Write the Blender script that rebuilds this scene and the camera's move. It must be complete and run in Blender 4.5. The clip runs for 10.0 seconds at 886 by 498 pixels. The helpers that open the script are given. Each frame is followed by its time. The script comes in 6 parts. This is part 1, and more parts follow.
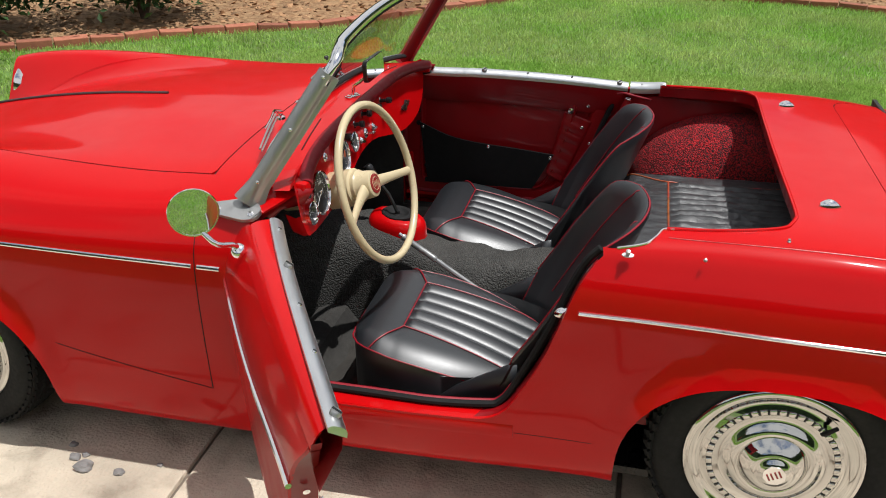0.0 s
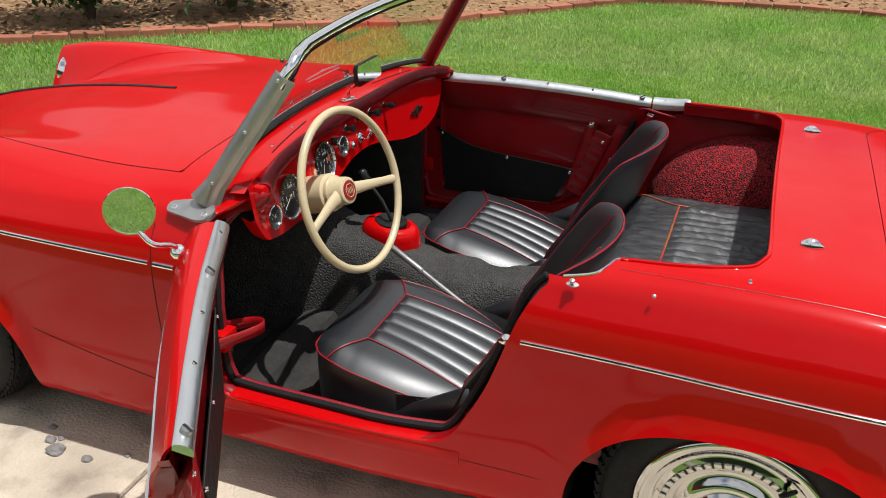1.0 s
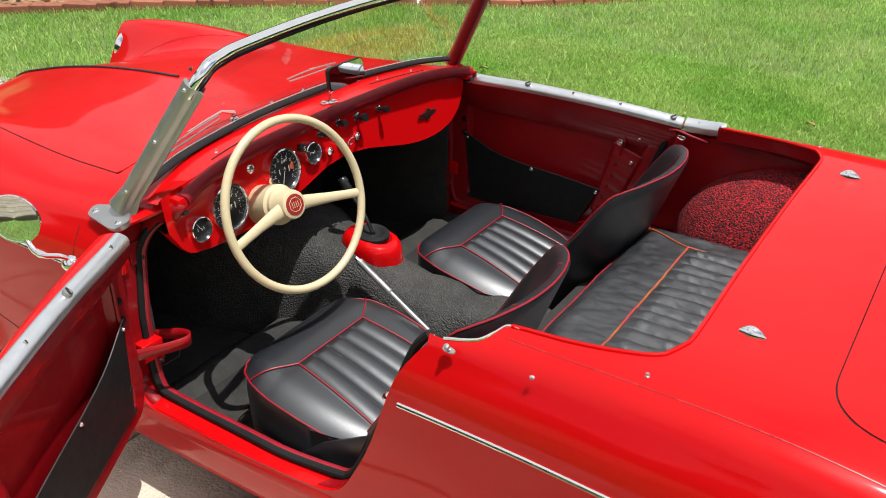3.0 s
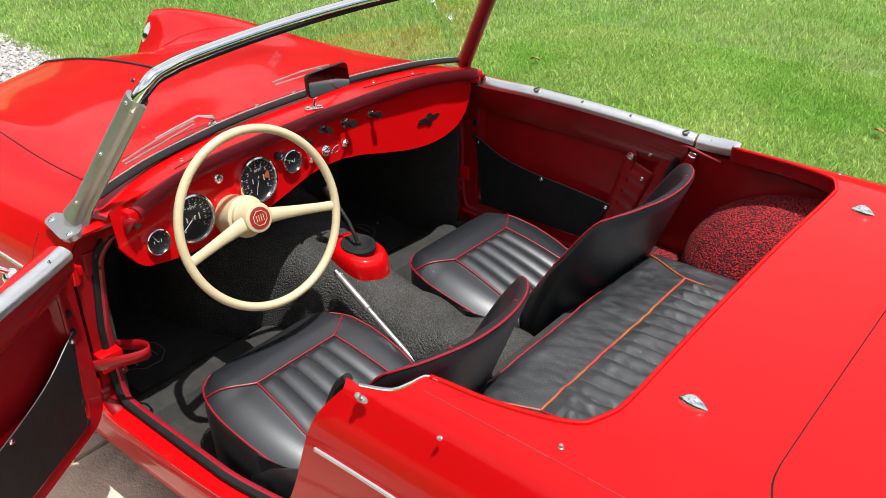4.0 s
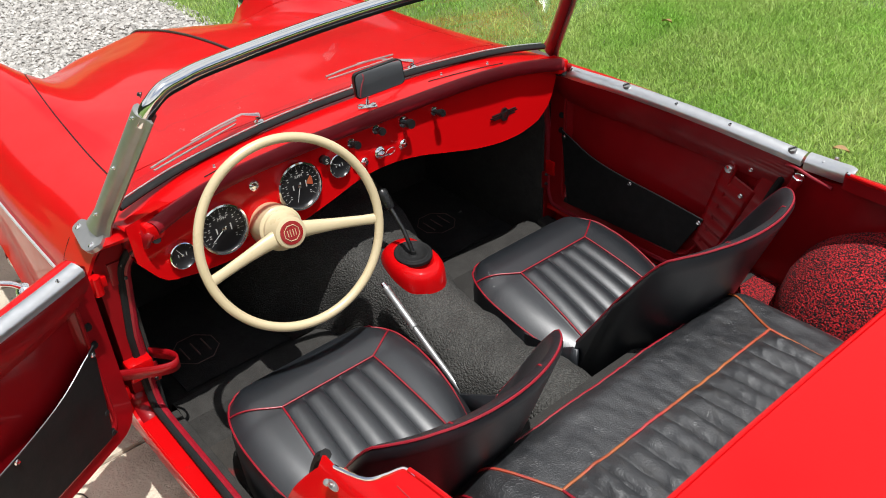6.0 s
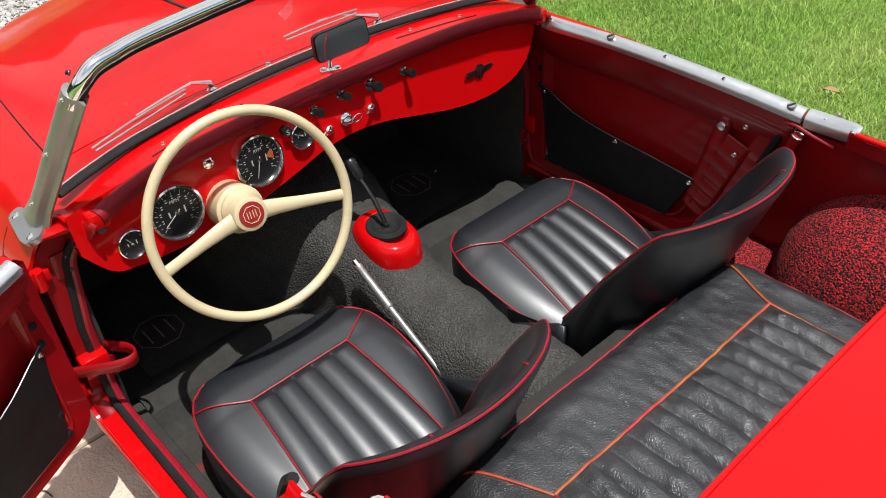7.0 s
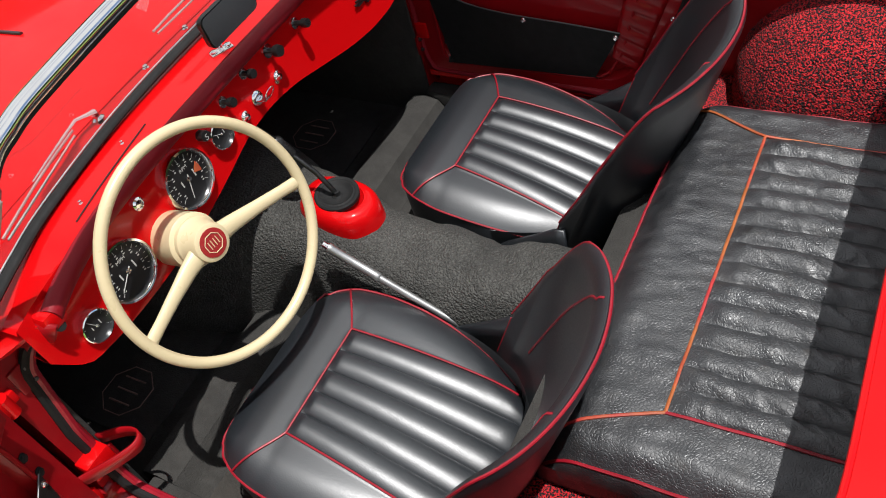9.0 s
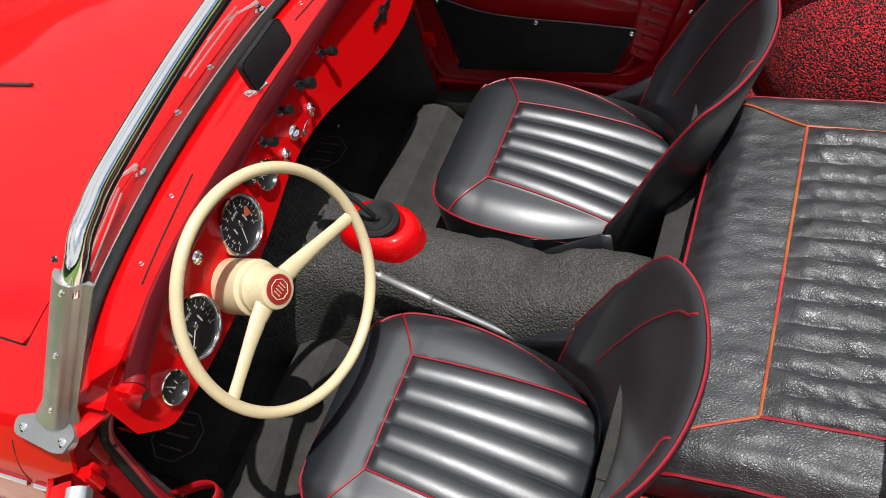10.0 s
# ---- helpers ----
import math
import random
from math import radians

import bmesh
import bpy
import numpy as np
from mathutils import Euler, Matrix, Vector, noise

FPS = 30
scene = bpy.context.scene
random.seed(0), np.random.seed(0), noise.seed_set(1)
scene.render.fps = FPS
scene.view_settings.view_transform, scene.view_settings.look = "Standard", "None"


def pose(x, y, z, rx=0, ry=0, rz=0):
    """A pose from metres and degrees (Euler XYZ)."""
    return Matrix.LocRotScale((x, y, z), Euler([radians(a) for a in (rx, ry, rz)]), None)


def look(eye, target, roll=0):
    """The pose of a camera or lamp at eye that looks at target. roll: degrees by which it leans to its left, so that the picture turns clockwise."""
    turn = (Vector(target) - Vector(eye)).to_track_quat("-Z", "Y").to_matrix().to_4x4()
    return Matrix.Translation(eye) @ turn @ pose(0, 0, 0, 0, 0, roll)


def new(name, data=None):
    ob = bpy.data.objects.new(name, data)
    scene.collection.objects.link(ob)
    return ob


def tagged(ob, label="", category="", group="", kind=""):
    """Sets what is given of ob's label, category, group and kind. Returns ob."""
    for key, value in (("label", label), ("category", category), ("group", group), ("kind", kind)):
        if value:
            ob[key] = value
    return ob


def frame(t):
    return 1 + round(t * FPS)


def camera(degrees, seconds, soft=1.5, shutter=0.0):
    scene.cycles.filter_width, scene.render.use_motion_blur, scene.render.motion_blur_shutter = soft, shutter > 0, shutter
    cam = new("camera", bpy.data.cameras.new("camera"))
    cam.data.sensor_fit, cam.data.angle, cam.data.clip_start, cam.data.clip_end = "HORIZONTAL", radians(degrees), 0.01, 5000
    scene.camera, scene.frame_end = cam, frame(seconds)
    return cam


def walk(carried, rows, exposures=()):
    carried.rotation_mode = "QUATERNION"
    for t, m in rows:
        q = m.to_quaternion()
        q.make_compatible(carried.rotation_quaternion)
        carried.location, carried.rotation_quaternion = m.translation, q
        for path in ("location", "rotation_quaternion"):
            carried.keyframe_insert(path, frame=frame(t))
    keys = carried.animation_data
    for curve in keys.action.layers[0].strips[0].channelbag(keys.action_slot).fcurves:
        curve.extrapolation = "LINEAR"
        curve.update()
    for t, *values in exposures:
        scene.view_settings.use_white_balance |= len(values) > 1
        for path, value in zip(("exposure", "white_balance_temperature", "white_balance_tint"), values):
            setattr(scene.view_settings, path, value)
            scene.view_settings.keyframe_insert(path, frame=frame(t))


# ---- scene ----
cam = camera(54.5, 10.0, soft=1.0)
PATH = [
    (0, (-0.364, -2.194, 1.486), (-0.763, -0.444, 0.604), 0.6),
    (0.5, (-0.234, -2.103, 1.482), (-0.734, -0.377, 0.604), 0.5),
    (1, (-0.077, -2.025, 1.488), (-0.71, -0.347, 0.604), 1.0),
    (1.5, (0.014, -1.936, 1.48), (-0.728, -0.314, 0.576), 0.4),
    (2, (0.092, -1.77, 1.483), (-0.704, -0.188, 0.553), 0.7),
    (3.3, (0.324, -1.515, 1.545), (-0.7, -0.095, 0.577), -0.0),
    (3.5, (0.356, -1.446, 1.549), (-0.705, -0.063, 0.567), -0.5),
    (4, (0.392, -1.32, 1.567), (-0.719, 0.008, 0.567), -0.2),
    (4.5, (0.429, -1.19, 1.57), (-0.753, 0.054, 0.541), 0.4),
    (5, (0.455, -1.092, 1.591), (-0.819, 0.013, 0.517), -0.9),
    (5.5, (0.425, -1.011, 1.597), (-0.902, 0.011, 0.505), -3.2),
    (5.7, (0.399, -1.003, 1.622), (-0.92, 0.023, 0.524), -3.2),
    (7, (0.252, -0.877, 1.606), (-0.955, 0.128, 0.368), -4.1),
    (7.5, (0.161, -0.862, 1.614), (-0.977, 0.147, 0.316), -6.4),
    (8, (0.075, -0.884, 1.62), (-0.987, 0.153, 0.28), -10.5),
    (8.5, (0.015, -0.885, 1.617), (-0.95, 0.168, 0.217), -15.1),
    (9, (-0.039, -0.882, 1.621), (-0.913, 0.166, 0.159), -17.8),
    (9.5, (-0.119, -0.869, 1.644), (-0.914, 0.197, 0.15), -18.5),
    (10, (-0.207, -0.887, 1.703), (-0.989, 0.16, 0.188), -21.2),
]
walk(cam, [(t, look(eye, target, roll)) for t, eye, target, roll in PATH],
     [(0.0, -0.32, 6150, 10), (1.0, -0.30, 6150, 10), (2.0, -0.16, 6150, 10), (3.5, 0.13, 6150, 10), (4.5, 0.19, 6150, 10), (5.5, -0.02, 6150, 10), (7.0, -0.02, 6150, 10), (8.0, 0.05, 6150, 10), (10.0, 0.04, 6150, 10)])

# ---- light ----
SUN = Vector((0.285, -0.015, 1.0)).normalized()
world = bpy.data.worlds.new("world")
scene.world = world
world.use_nodes = True
sky = world.node_tree.nodes.new("ShaderNodeTexSky")
sky.sky_type = "NISHITA"
sky.sun_disc = False
sky.sun_elevation = math.asin(SUN.z)
sky.sun_rotation = math.atan2(SUN.x, SUN.y)
wt = world.node_tree
# broken white cloud over the whole sky
wc = wt.nodes.new("ShaderNodeTexCoord")
puff = wt.nodes.new("ShaderNodeTexNoise")
puff.inputs["Scale"].default_value, puff.inputs["Detail"].default_value, puff.inputs["Roughness"].default_value = 2.1, 7.0, 0.55
wt.links.new(wc.outputs["Generated"], puff.inputs["Vector"])
cover = wt.nodes.new("ShaderNodeMapRange")
cover.interpolation_type = "SMOOTHSTEP"
cover.inputs["From Min"].default_value, cover.inputs["From Max"].default_value = 0.35, 0.54
wt.links.new(puff.outputs["Fac"], cover.inputs["Value"])
cloud = wt.nodes.new("ShaderNodeMix")
cloud.data_type = "RGBA"
cloud.inputs["B"].default_value = (8.5, 8.3, 8.0, 1)
wt.links.new(cover.outputs[0], cloud.inputs["Factor"])
wt.links.new(sky.outputs[0], cloud.inputs["A"])
wt.links.new(cloud.outputs["Result"], wt.nodes["Background"].inputs[0])
world.node_tree.nodes["Background"].inputs[1].default_value = 0.10
sun = new("sun", bpy.data.lights.new("sun", "SUN"))
sun.data.energy = 5.3
sun.data.angle = radians(0.55)
sun.data.color = (1.0, 0.955, 0.89)
sun.matrix_world = look(SUN * 30, (0, 0, 0))

# ---- materials ----


def material(name, colour, rough=0.5, metal=0.0, coat=0.0, vary=0.12, scale=6.0, bump=0.0, bump_scale=300.0,
             second=None, mix_scale=20.0, sharp=(0.4, 0.6), cells=False, spec=0.5, per_object=0.0, per_island=0.0, rough_vary=0.08, coat_rough=0.03):
    m = bpy.data.materials.new(name)
    m.use_nodes = True
    nt = m.node_tree
    b = nt.nodes["Principled BSDF"]
    tc = nt.nodes.new("ShaderNodeTexCoord")
    n1 = nt.nodes.new("ShaderNodeTexNoise")
    n1.inputs["Scale"].default_value = scale
    n1.inputs["Detail"].default_value = 5
    nt.links.new(tc.outputs["Object"], n1.inputs["Vector"])
    ramp = nt.nodes.new("ShaderNodeMapRange")
    ramp.inputs["From Min"].default_value, ramp.inputs["From Max"].default_value = 0.25, 0.75
    ramp.inputs["To Min"].default_value, ramp.inputs["To Max"].default_value = 1 - vary, 1 + vary
    nt.links.new(n1.outputs["Fac"], ramp.inputs["Value"])
    base = nt.nodes.new("ShaderNodeMix")
    base.data_type = "RGBA"
    base.inputs["A"].default_value = (*colour, 1)
    base.inputs["B"].default_value = (*(second or colour), 1)
    if second:
        n2 = nt.nodes.new("ShaderNodeTexNoise")
        n2.inputs["Scale"].default_value = mix_scale
        n2.inputs["Detail"].default_value = 4
        nt.links.new(tc.outputs["Object"], n2.inputs["Vector"])
        r2 = nt.nodes.new("ShaderNodeMapRange")
        r2.inputs["From Min"].default_value, r2.inputs["From Max"].default_value = sharp
        nt.links.new(n2.outputs["Fac"], r2.inputs["Value"])
        nt.links.new(r2.outputs[0], base.inputs["Factor"])
    else:
        base.inputs["Factor"].default_value = 0
    mul = nt.nodes.new("ShaderNodeVectorMath")
    mul.operation = "SCALE"
    nt.links.new(base.outputs["Result"], mul.inputs[0])
    factor = ramp.outputs[0]
    for amount, kind, socket in ((per_object, "ShaderNodeObjectInfo", "Random"), (per_island, "ShaderNodeNewGeometry", "Random Per Island")):
        if amount:
            info = nt.nodes.new(kind)
            r3 = nt.nodes.new("ShaderNodeMapRange")
            r3.inputs["To Min"].default_value, r3.inputs["To Max"].default_value = 1 - amount, 1 + amount
            nt.links.new(info.outputs[socket], r3.inputs["Value"])
            mm = nt.nodes.new("ShaderNodeMath")
            mm.operation = "MULTIPLY"
            nt.links.new(factor, mm.inputs[0])
            nt.links.new(r3.outputs[0], mm.inputs[1])
            factor = mm.outputs[0]
    nt.links.new(factor, mul.inputs["Scale"])
    nt.links.new(mul.outputs[0], b.inputs["Base Color"])
    rr = nt.nodes.new("ShaderNodeMapRange")
    rr.inputs["From Min"].default_value, rr.inputs["From Max"].default_value = 0.3, 0.7
    rr.inputs["To Min"].default_value, rr.inputs["To Max"].default_value = max(rough - rough_vary, 0.01), min(rough + rough_vary, 1)
    nr = nt.nodes.new("ShaderNodeTexNoise")
    nr.inputs["Scale"].default_value = scale * 3.7
    nt.links.new(tc.outputs["Object"], nr.inputs["Vector"])
    nt.links.new(nr.outputs["Fac"], rr.inputs["Value"])
    nt.links.new(rr.outputs[0], b.inputs["Roughness"])
    b.inputs["Metallic"].default_value = metal
    b.inputs["Coat Weight"].default_value = coat
    b.inputs["Coat Roughness"].default_value = coat_rough
    b.inputs["Specular IOR Level"].default_value = spec
    if bump:
        # wavy grain, or rounded cells for crackled leather and looped pile
        nb = nt.nodes.new("ShaderNodeTexVoronoi" if cells else "ShaderNodeTexNoise")
        nb.inputs["Scale"].default_value = bump_scale
        if cells:
            nb.feature = "DISTANCE_TO_EDGE" if cells == "crack" else "SMOOTH_F1"
            warp = nt.nodes.new("ShaderNodeTexNoise")
            warp.inputs["Scale"].default_value = bump_scale * 0.35
            nt.links.new(tc.outputs["Object"], warp.inputs["Vector"])
            bend = nt.nodes.new("ShaderNodeMixRGB")
            bend.inputs[0].default_value = 2.2 / bump_scale
            nt.links.new(tc.outputs["Object"], bend.inputs[1])
            nt.links.new(warp.outputs["Color"], bend.inputs[2])
        else:
            nb.inputs["Detail"].default_value = 3
        nt.links.new(bend.outputs[0] if cells else tc.outputs["Object"], nb.inputs["Vector"])
        bp = nt.nodes.new("ShaderNodeBump")
        bp.inputs["Strength"].default_value = 0.8
        bp.inputs["Distance"].default_value = bump
        height = nb.outputs["Distance" if cells else "Fac"]
        if cells == "crack":
            # thin furrows between smooth islands of grain
            fold = nt.nodes.new("ShaderNodeMapRange")
            fold.interpolation_type = "SMOOTHSTEP"
            fold.inputs["From Max"].default_value = 0.22
            nt.links.new(height, fold.inputs["Value"])
            height = fold.outputs[0]
        nt.links.new(height, bp.inputs["Height"])
        bp.invert = cells is True
        nt.links.new(bp.outputs[0], b.inputs["Normal"])
    return m


RED = material("red_paint", (0.53, 0.0022, 0.0032), 0.36, coat=0.42, vary=0.04, scale=3, rough_vary=0.05, bump=0.00015, bump_scale=9, spec=0.05, coat_rough=0.06)
# about half the body red's value, for jambs, door insides, quarters and strap
RED_INNER = material("darker_inner_red", (0.26, 0.003, 0.006), 0.42, coat=0.35, vary=0.16, scale=9, rough_vary=0.1, spec=0.2)
MAROON = material("dark_red_vinyl", (0.21, 0.004, 0.010), 0.5, spec=0.25, vary=0.15, scale=12, bump=0.0004, bump_scale=300)
# chrome with a darker colour, standing in for dimmer reflections on the wheel discs
DISC_CHROME = material("darkened_chrome", (0.60, 0.60, 0.58), 0.07, metal=1, vary=0.12, scale=14, rough_vary=0.05)
CHROME = material("chrome", (0.88, 0.88, 0.88), 0.09, metal=1, vary=0.05, scale=14, rough_vary=0.05)
ALUMINIUM = material("brushed_aluminium", (0.78, 0.79, 0.80), 0.34, metal=1, vary=0.06, scale=22, rough_vary=0.05, bump=0.00005, bump_scale=260)
SATIN = material("satin_post_metal", (0.40, 0.40, 0.39), 0.42, metal=0.85, vary=0.10, scale=16, rough_vary=0.08)
DARK_STEEL = material("dark_steel", (0.12, 0.12, 0.12), 0.4, metal=1, vary=0.2, scale=30)
LEATHER = material("black_leather", (0.0105, 0.0130, 0.0160), 0.43, spec=0.85, coat=0.48, coat_rough=0.40, vary=0.12, scale=90, bump=0.00024, bump_scale=380, rough_vary=0.05)
OLD_LEATHER = material("creased_black_leather", (0.014, 0.015, 0.017), 0.50, spec=0.95, coat=0.15, coat_rough=0.42, vary=0.3, scale=10, bump=0.00040, bump_scale=200, cells="crack", rough_vary=0.12, second=(0.024, 0.023, 0.022), mix_scale=40, sharp=(0.55, 0.75))
PIPING = material("red_piping", (0.27, 0.006, 0.016), 0.45, vary=0.15, scale=40)
DARK_RED = material("dark_red_post_inner", (0.13, 0.004, 0.006), 0.4, coat=0.3, vary=0.2, scale=12)
WORN_RED = material("worn_mat_print", (0.26, 0.15, 0.13), 0.8, vary=0.4, scale=60)
TAN_PIPING = material("worn_orange_piping", (0.36, 0.10, 0.025), 0.5, vary=0.25, scale=30, second=(0.4, 0.03, 0.03), mix_scale=12)
CARPET = material("charcoal_moulded_carpet", (0.032, 0.031, 0.028), 0.75, vary=0.3, scale=12, bump=0.0062, bump_scale=255, cells=True, second=(0.070, 0.068, 0.060), mix_scale=290, sharp=(0.45, 0.65), rough_vary=0.1)
BLACK_CARPET = material("black_carpet", (0.030, 0.028, 0.025), 0.9, vary=0.3, scale=20, bump=0.003, bump_scale=300)
WORN_FLOOR = material("worn_floor_carpet", (0.036, 0.032, 0.027), 0.9, vary=0.35, scale=14, bump=0.003, bump_scale=260, second=(0.20, 0.015, 0.016), mix_scale=11, sharp=(0.60, 0.72))
TUFT = material("red_black_tufted_carpet", (0.008, 0.003, 0.004), 0.9, vary=0.2, scale=20, bump=0.007, bump_scale=300, cells=True, second=(0.52, 0.011, 0.017), mix_scale=285, sharp=(0.47, 0.55))
RUBBER = material("black_rubber", (0.014, 0.014, 0.014), 0.7, spec=0.2, vary=0.2, scale=25, bump=0.0004, bump_scale=200)
BLACK_VINYL = material("black_vinyl", (0.010, 0.010, 0.010), 0.6, vary=0.2, scale=14, bump=0.0005, bump_scale=300, spec=0.2)
CREAM = material("cream_bakelite", (0.62, 0.51, 0.31), 0.33, coat=0.3, vary=0.06, scale=8)
DIAL = material("black_dial", (0.008, 0.008, 0.009), 0.4, vary=0.1)
WHITE = material("white_marking", (0.42, 0.42, 0.40), 0.5, vary=0.05)
BLACK_PLASTIC = material("black_plastic", (0.012, 0.012, 0.012), 0.3, vary=0.1)
EMBLEM = material("dark_red_enamel", (0.30, 0.02, 0.02), 0.3, coat=0.5, vary=0.1)
CONCRETE = material("pale_concrete", (0.56, 0.48, 0.37), 0.9, vary=0.34, scale=3.2, bump=0.007, bump_scale=120, second=(0.36, 0.30, 0.225), mix_scale=11, sharp=(0.50, 0.74))
JOINT = material("dirt_joint", (0.16, 0.13, 0.10), 0.95, vary=0.2, scale=20, bump=0.004, bump_scale=90)
SOIL = material("lawn_soil", (0.115, 0.21, 0.04), 0.95, vary=0.3, scale=5, bump=0.01, bump_scale=60, second=(0.13, 0.18, 0.05), mix_scale=9)
MULCH = material("bark_mulch_ground", (0.24, 0.13, 0.06), 0.95, vary=0.3, scale=8, bump=0.02, bump_scale=40, second=(0.36, 0.22, 0.11), mix_scale=25)
CHIP = material("bark_chip", (0.32, 0.18, 0.09), 0.9, vary=0.2, scale=10, per_island=0.5)
GRAVEL = material("pale_gravel", (0.44, 0.42, 0.39), 0.9, vary=0.15, scale=10, per_island=0.35)
GRAVEL_BED = material("gravel_bed", (0.34, 0.32, 0.29), 0.95, vary=0.3, scale=20, bump=0.01, bump_scale=70)
BRICK = material("red_clay_brick", (0.36, 0.13, 0.075), 0.85, vary=0.2, scale=25, bump=0.002, bump_scale=120, per_object=0.25)


def blade_material(name, low, high):
    m = material(name, low, 0.5, vary=0.15, scale=1.2, second=high, mix_scale=1.6, sharp=(0.35, 0.65), per_island=0.35, spec=0.3)
    nt = m.node_tree
    b = nt.nodes["Principled BSDF"]
    tr = nt.nodes.new("ShaderNodeBsdfTranslucent")
    nt.links.new(b.inputs["Base Color"].links[0].from_socket, tr.inputs["Color"])
    mx = nt.nodes.new("ShaderNodeMixShader")
    mx.inputs[0].default_value = 0.35
    nt.links.new(b.outputs[0], mx.inputs[1])
    nt.links.new(tr.outputs[0], mx.inputs[2])
    nt.links.new(mx.outputs[0], nt.nodes["Material Output"].inputs[0])
    return m


GRASS = blade_material("grass_blades", (0.27, 0.49, 0.075), (0.45, 0.57, 0.17))
LEAF = blade_material("shrub_leaf", (0.025, 0.06, 0.018), (0.05, 0.10, 0.03))
BARK = material("shrub_bark", (0.11, 0.08, 0.06), 0.9, vary=0.3, scale=30, bump=0.003, bump_scale=100)


def glass_material(name, tint):
    m = bpy.data.materials.new(name)
    m.use_nodes = True
    nt = m.node_tree
    nt.nodes.remove(nt.nodes["Principled BSDF"])
    clear = nt.nodes.new("ShaderNodeBsdfTransparent")
    clear.inputs[0].default_value = (*tint, 1)
    gloss = nt.nodes.new("ShaderNodeBsdfGlossy")
    gloss.inputs["Roughness"].default_value = 0.02
    fr = nt.nodes.new("ShaderNodeFresnel")
    fr.inputs[0].default_value = 1.5
    mx = nt.nodes.new("ShaderNodeMixShader")
    nt.links.new(fr.outputs[0], mx.inputs[0])
    nt.links.new(clear.outputs[0], mx.inputs[1])
    nt.links.new(gloss.outputs[0], mx.inputs[2])
    # smears and specks of dust
    tc = nt.nodes.new("ShaderNodeTexCoord")
    spot = nt.nodes.new("ShaderNodeTexNoise")
    spot.inputs["Scale"].default_value, spot.inputs["Detail"].default_value = 48.0, 6.0
    nt.links.new(tc.outputs["Object"], spot.inputs["Vector"])
    amount = nt.nodes.new("ShaderNodeMapRange")
    amount.inputs["From Min"].default_value, amount.inputs["From Max"].default_value = 0.66, 0.78
    amount.inputs["To Min"].default_value, amount.inputs["To Max"].default_value = 0.006, 0.22
    nt.links.new(spot.outputs["Fac"], amount.inputs["Value"])
    dust = nt.nodes.new("ShaderNodeBsdfDiffuse")
    dust.inputs["Color"].default_value = (0.6, 0.57, 0.52, 1)
    dirty = nt.nodes.new("ShaderNodeMixShader")
    nt.links.new(amount.outputs[0], dirty.inputs[0])
    nt.links.new(mx.outputs[0], dirty.inputs[1])
    nt.links.new(dust.outputs[0], dirty.inputs[2])
    nt.links.new(dirty.outputs[0], nt.nodes["Material Output"].inputs[0])
    return m


GLASS = glass_material("windscreen_glass", (0.93, 0.95, 0.93))
MIRROR = material("mirror_glass", (0.85, 0.86, 0.86), 0.02, metal=1, vary=0.0, rough_vary=0.0)

# ---- mesh helpers ----


def finish(bm, name, smooth=True):
    bmesh.ops.recalc_face_normals(bm, faces=bm.faces)
    me = bpy.data.meshes.new(name)
    bm.to_mesh(me)
    bm.free()
    if smooth:
        me.polygons.foreach_set("use_smooth", [True] * len(me.polygons))
    return me


def part(name, bm, mat, parent=None, label="", smooth=True, sharp=40):
    """One bmesh as one mesh object under a thing or a part."""
    me = finish(bm, name, smooth)
    if smooth:
        me.set_sharp_from_angle(angle=radians(sharp))
    me.materials.append(mat)
    ob = new(name, me)
    ob.parent = parent
    if label:
        ob["label"] = label
    return ob


def thing(name, label, category, group="", at=(0, 0, 0)):
    ob = new(name)
    ob.location = at
    return tagged(ob, label, category, group)


def curve(*pairs):
    """A smooth function through (x, value) pairs."""
    xs = np.array([p[0] for p in pairs], float)
    ys = np.array([p[1] for p in pairs], float)
    d = np.gradient(ys, xs)

    def f(x):
        x = np.clip(x, xs[0], xs[-1])
        i = np.clip(np.searchsorted(xs, x) - 1, 0, len(xs) - 2)
        h = xs[i + 1] - xs[i]
        t = (x - xs[i]) / h
        return ((1 + 2 * t) * (1 - t) ** 2 * ys[i] + t * (1 - t) ** 2 * h * d[i]
                + t * t * (3 - 2 * t) * ys[i + 1] + t * t * (t - 1) * h * d[i + 1])
    return f


def spline(points, n, closed=False):
    """n points along a Catmull-Rom curve through the given ones."""
    p = np.array(points, float)
    k = len(p)
    out = []
    spans = k if closed else k - 1
    for s in np.linspace(0, spans, n, endpoint=not closed):
        i = min(int(s), spans - 1)
        t = s - i
        a, b, c, d = [p[j % k] if closed else p[min(max(j, 0), k - 1)] for j in (i - 1, i, i + 1, i + 2)]
        out.append(0.5 * (2 * b + (c - a) * t + (2 * a - 5 * b + 4 * c - d) * t * t + (3 * b - a - 3 * c + d) * t ** 3))
    return np.array(out)


def rounded(corners, n=6):
    """A closed 2D outline from (x, y, radius) corners."""
    out = []
    k = len(corners)
    for i, (x, y, r) in enumerate(corners):
        p = Vector((x, y))
        a, b = Vector(corners[i - 1][:2]), Vector(corners[(i + 1) % k][:2])
        if r <= 0:
            out.append((x, y))
            continue
        da, db = (a - p).normalized() * r, (b - p).normalized() * r
        for s in np.linspace(0, 1, n):
            q = (p + da) * (1 - s) ** 2 + p * 2 * s * (1 - s) + (p + db) * s * s
            out.append((q.x, q.y))
    return np.array(out)


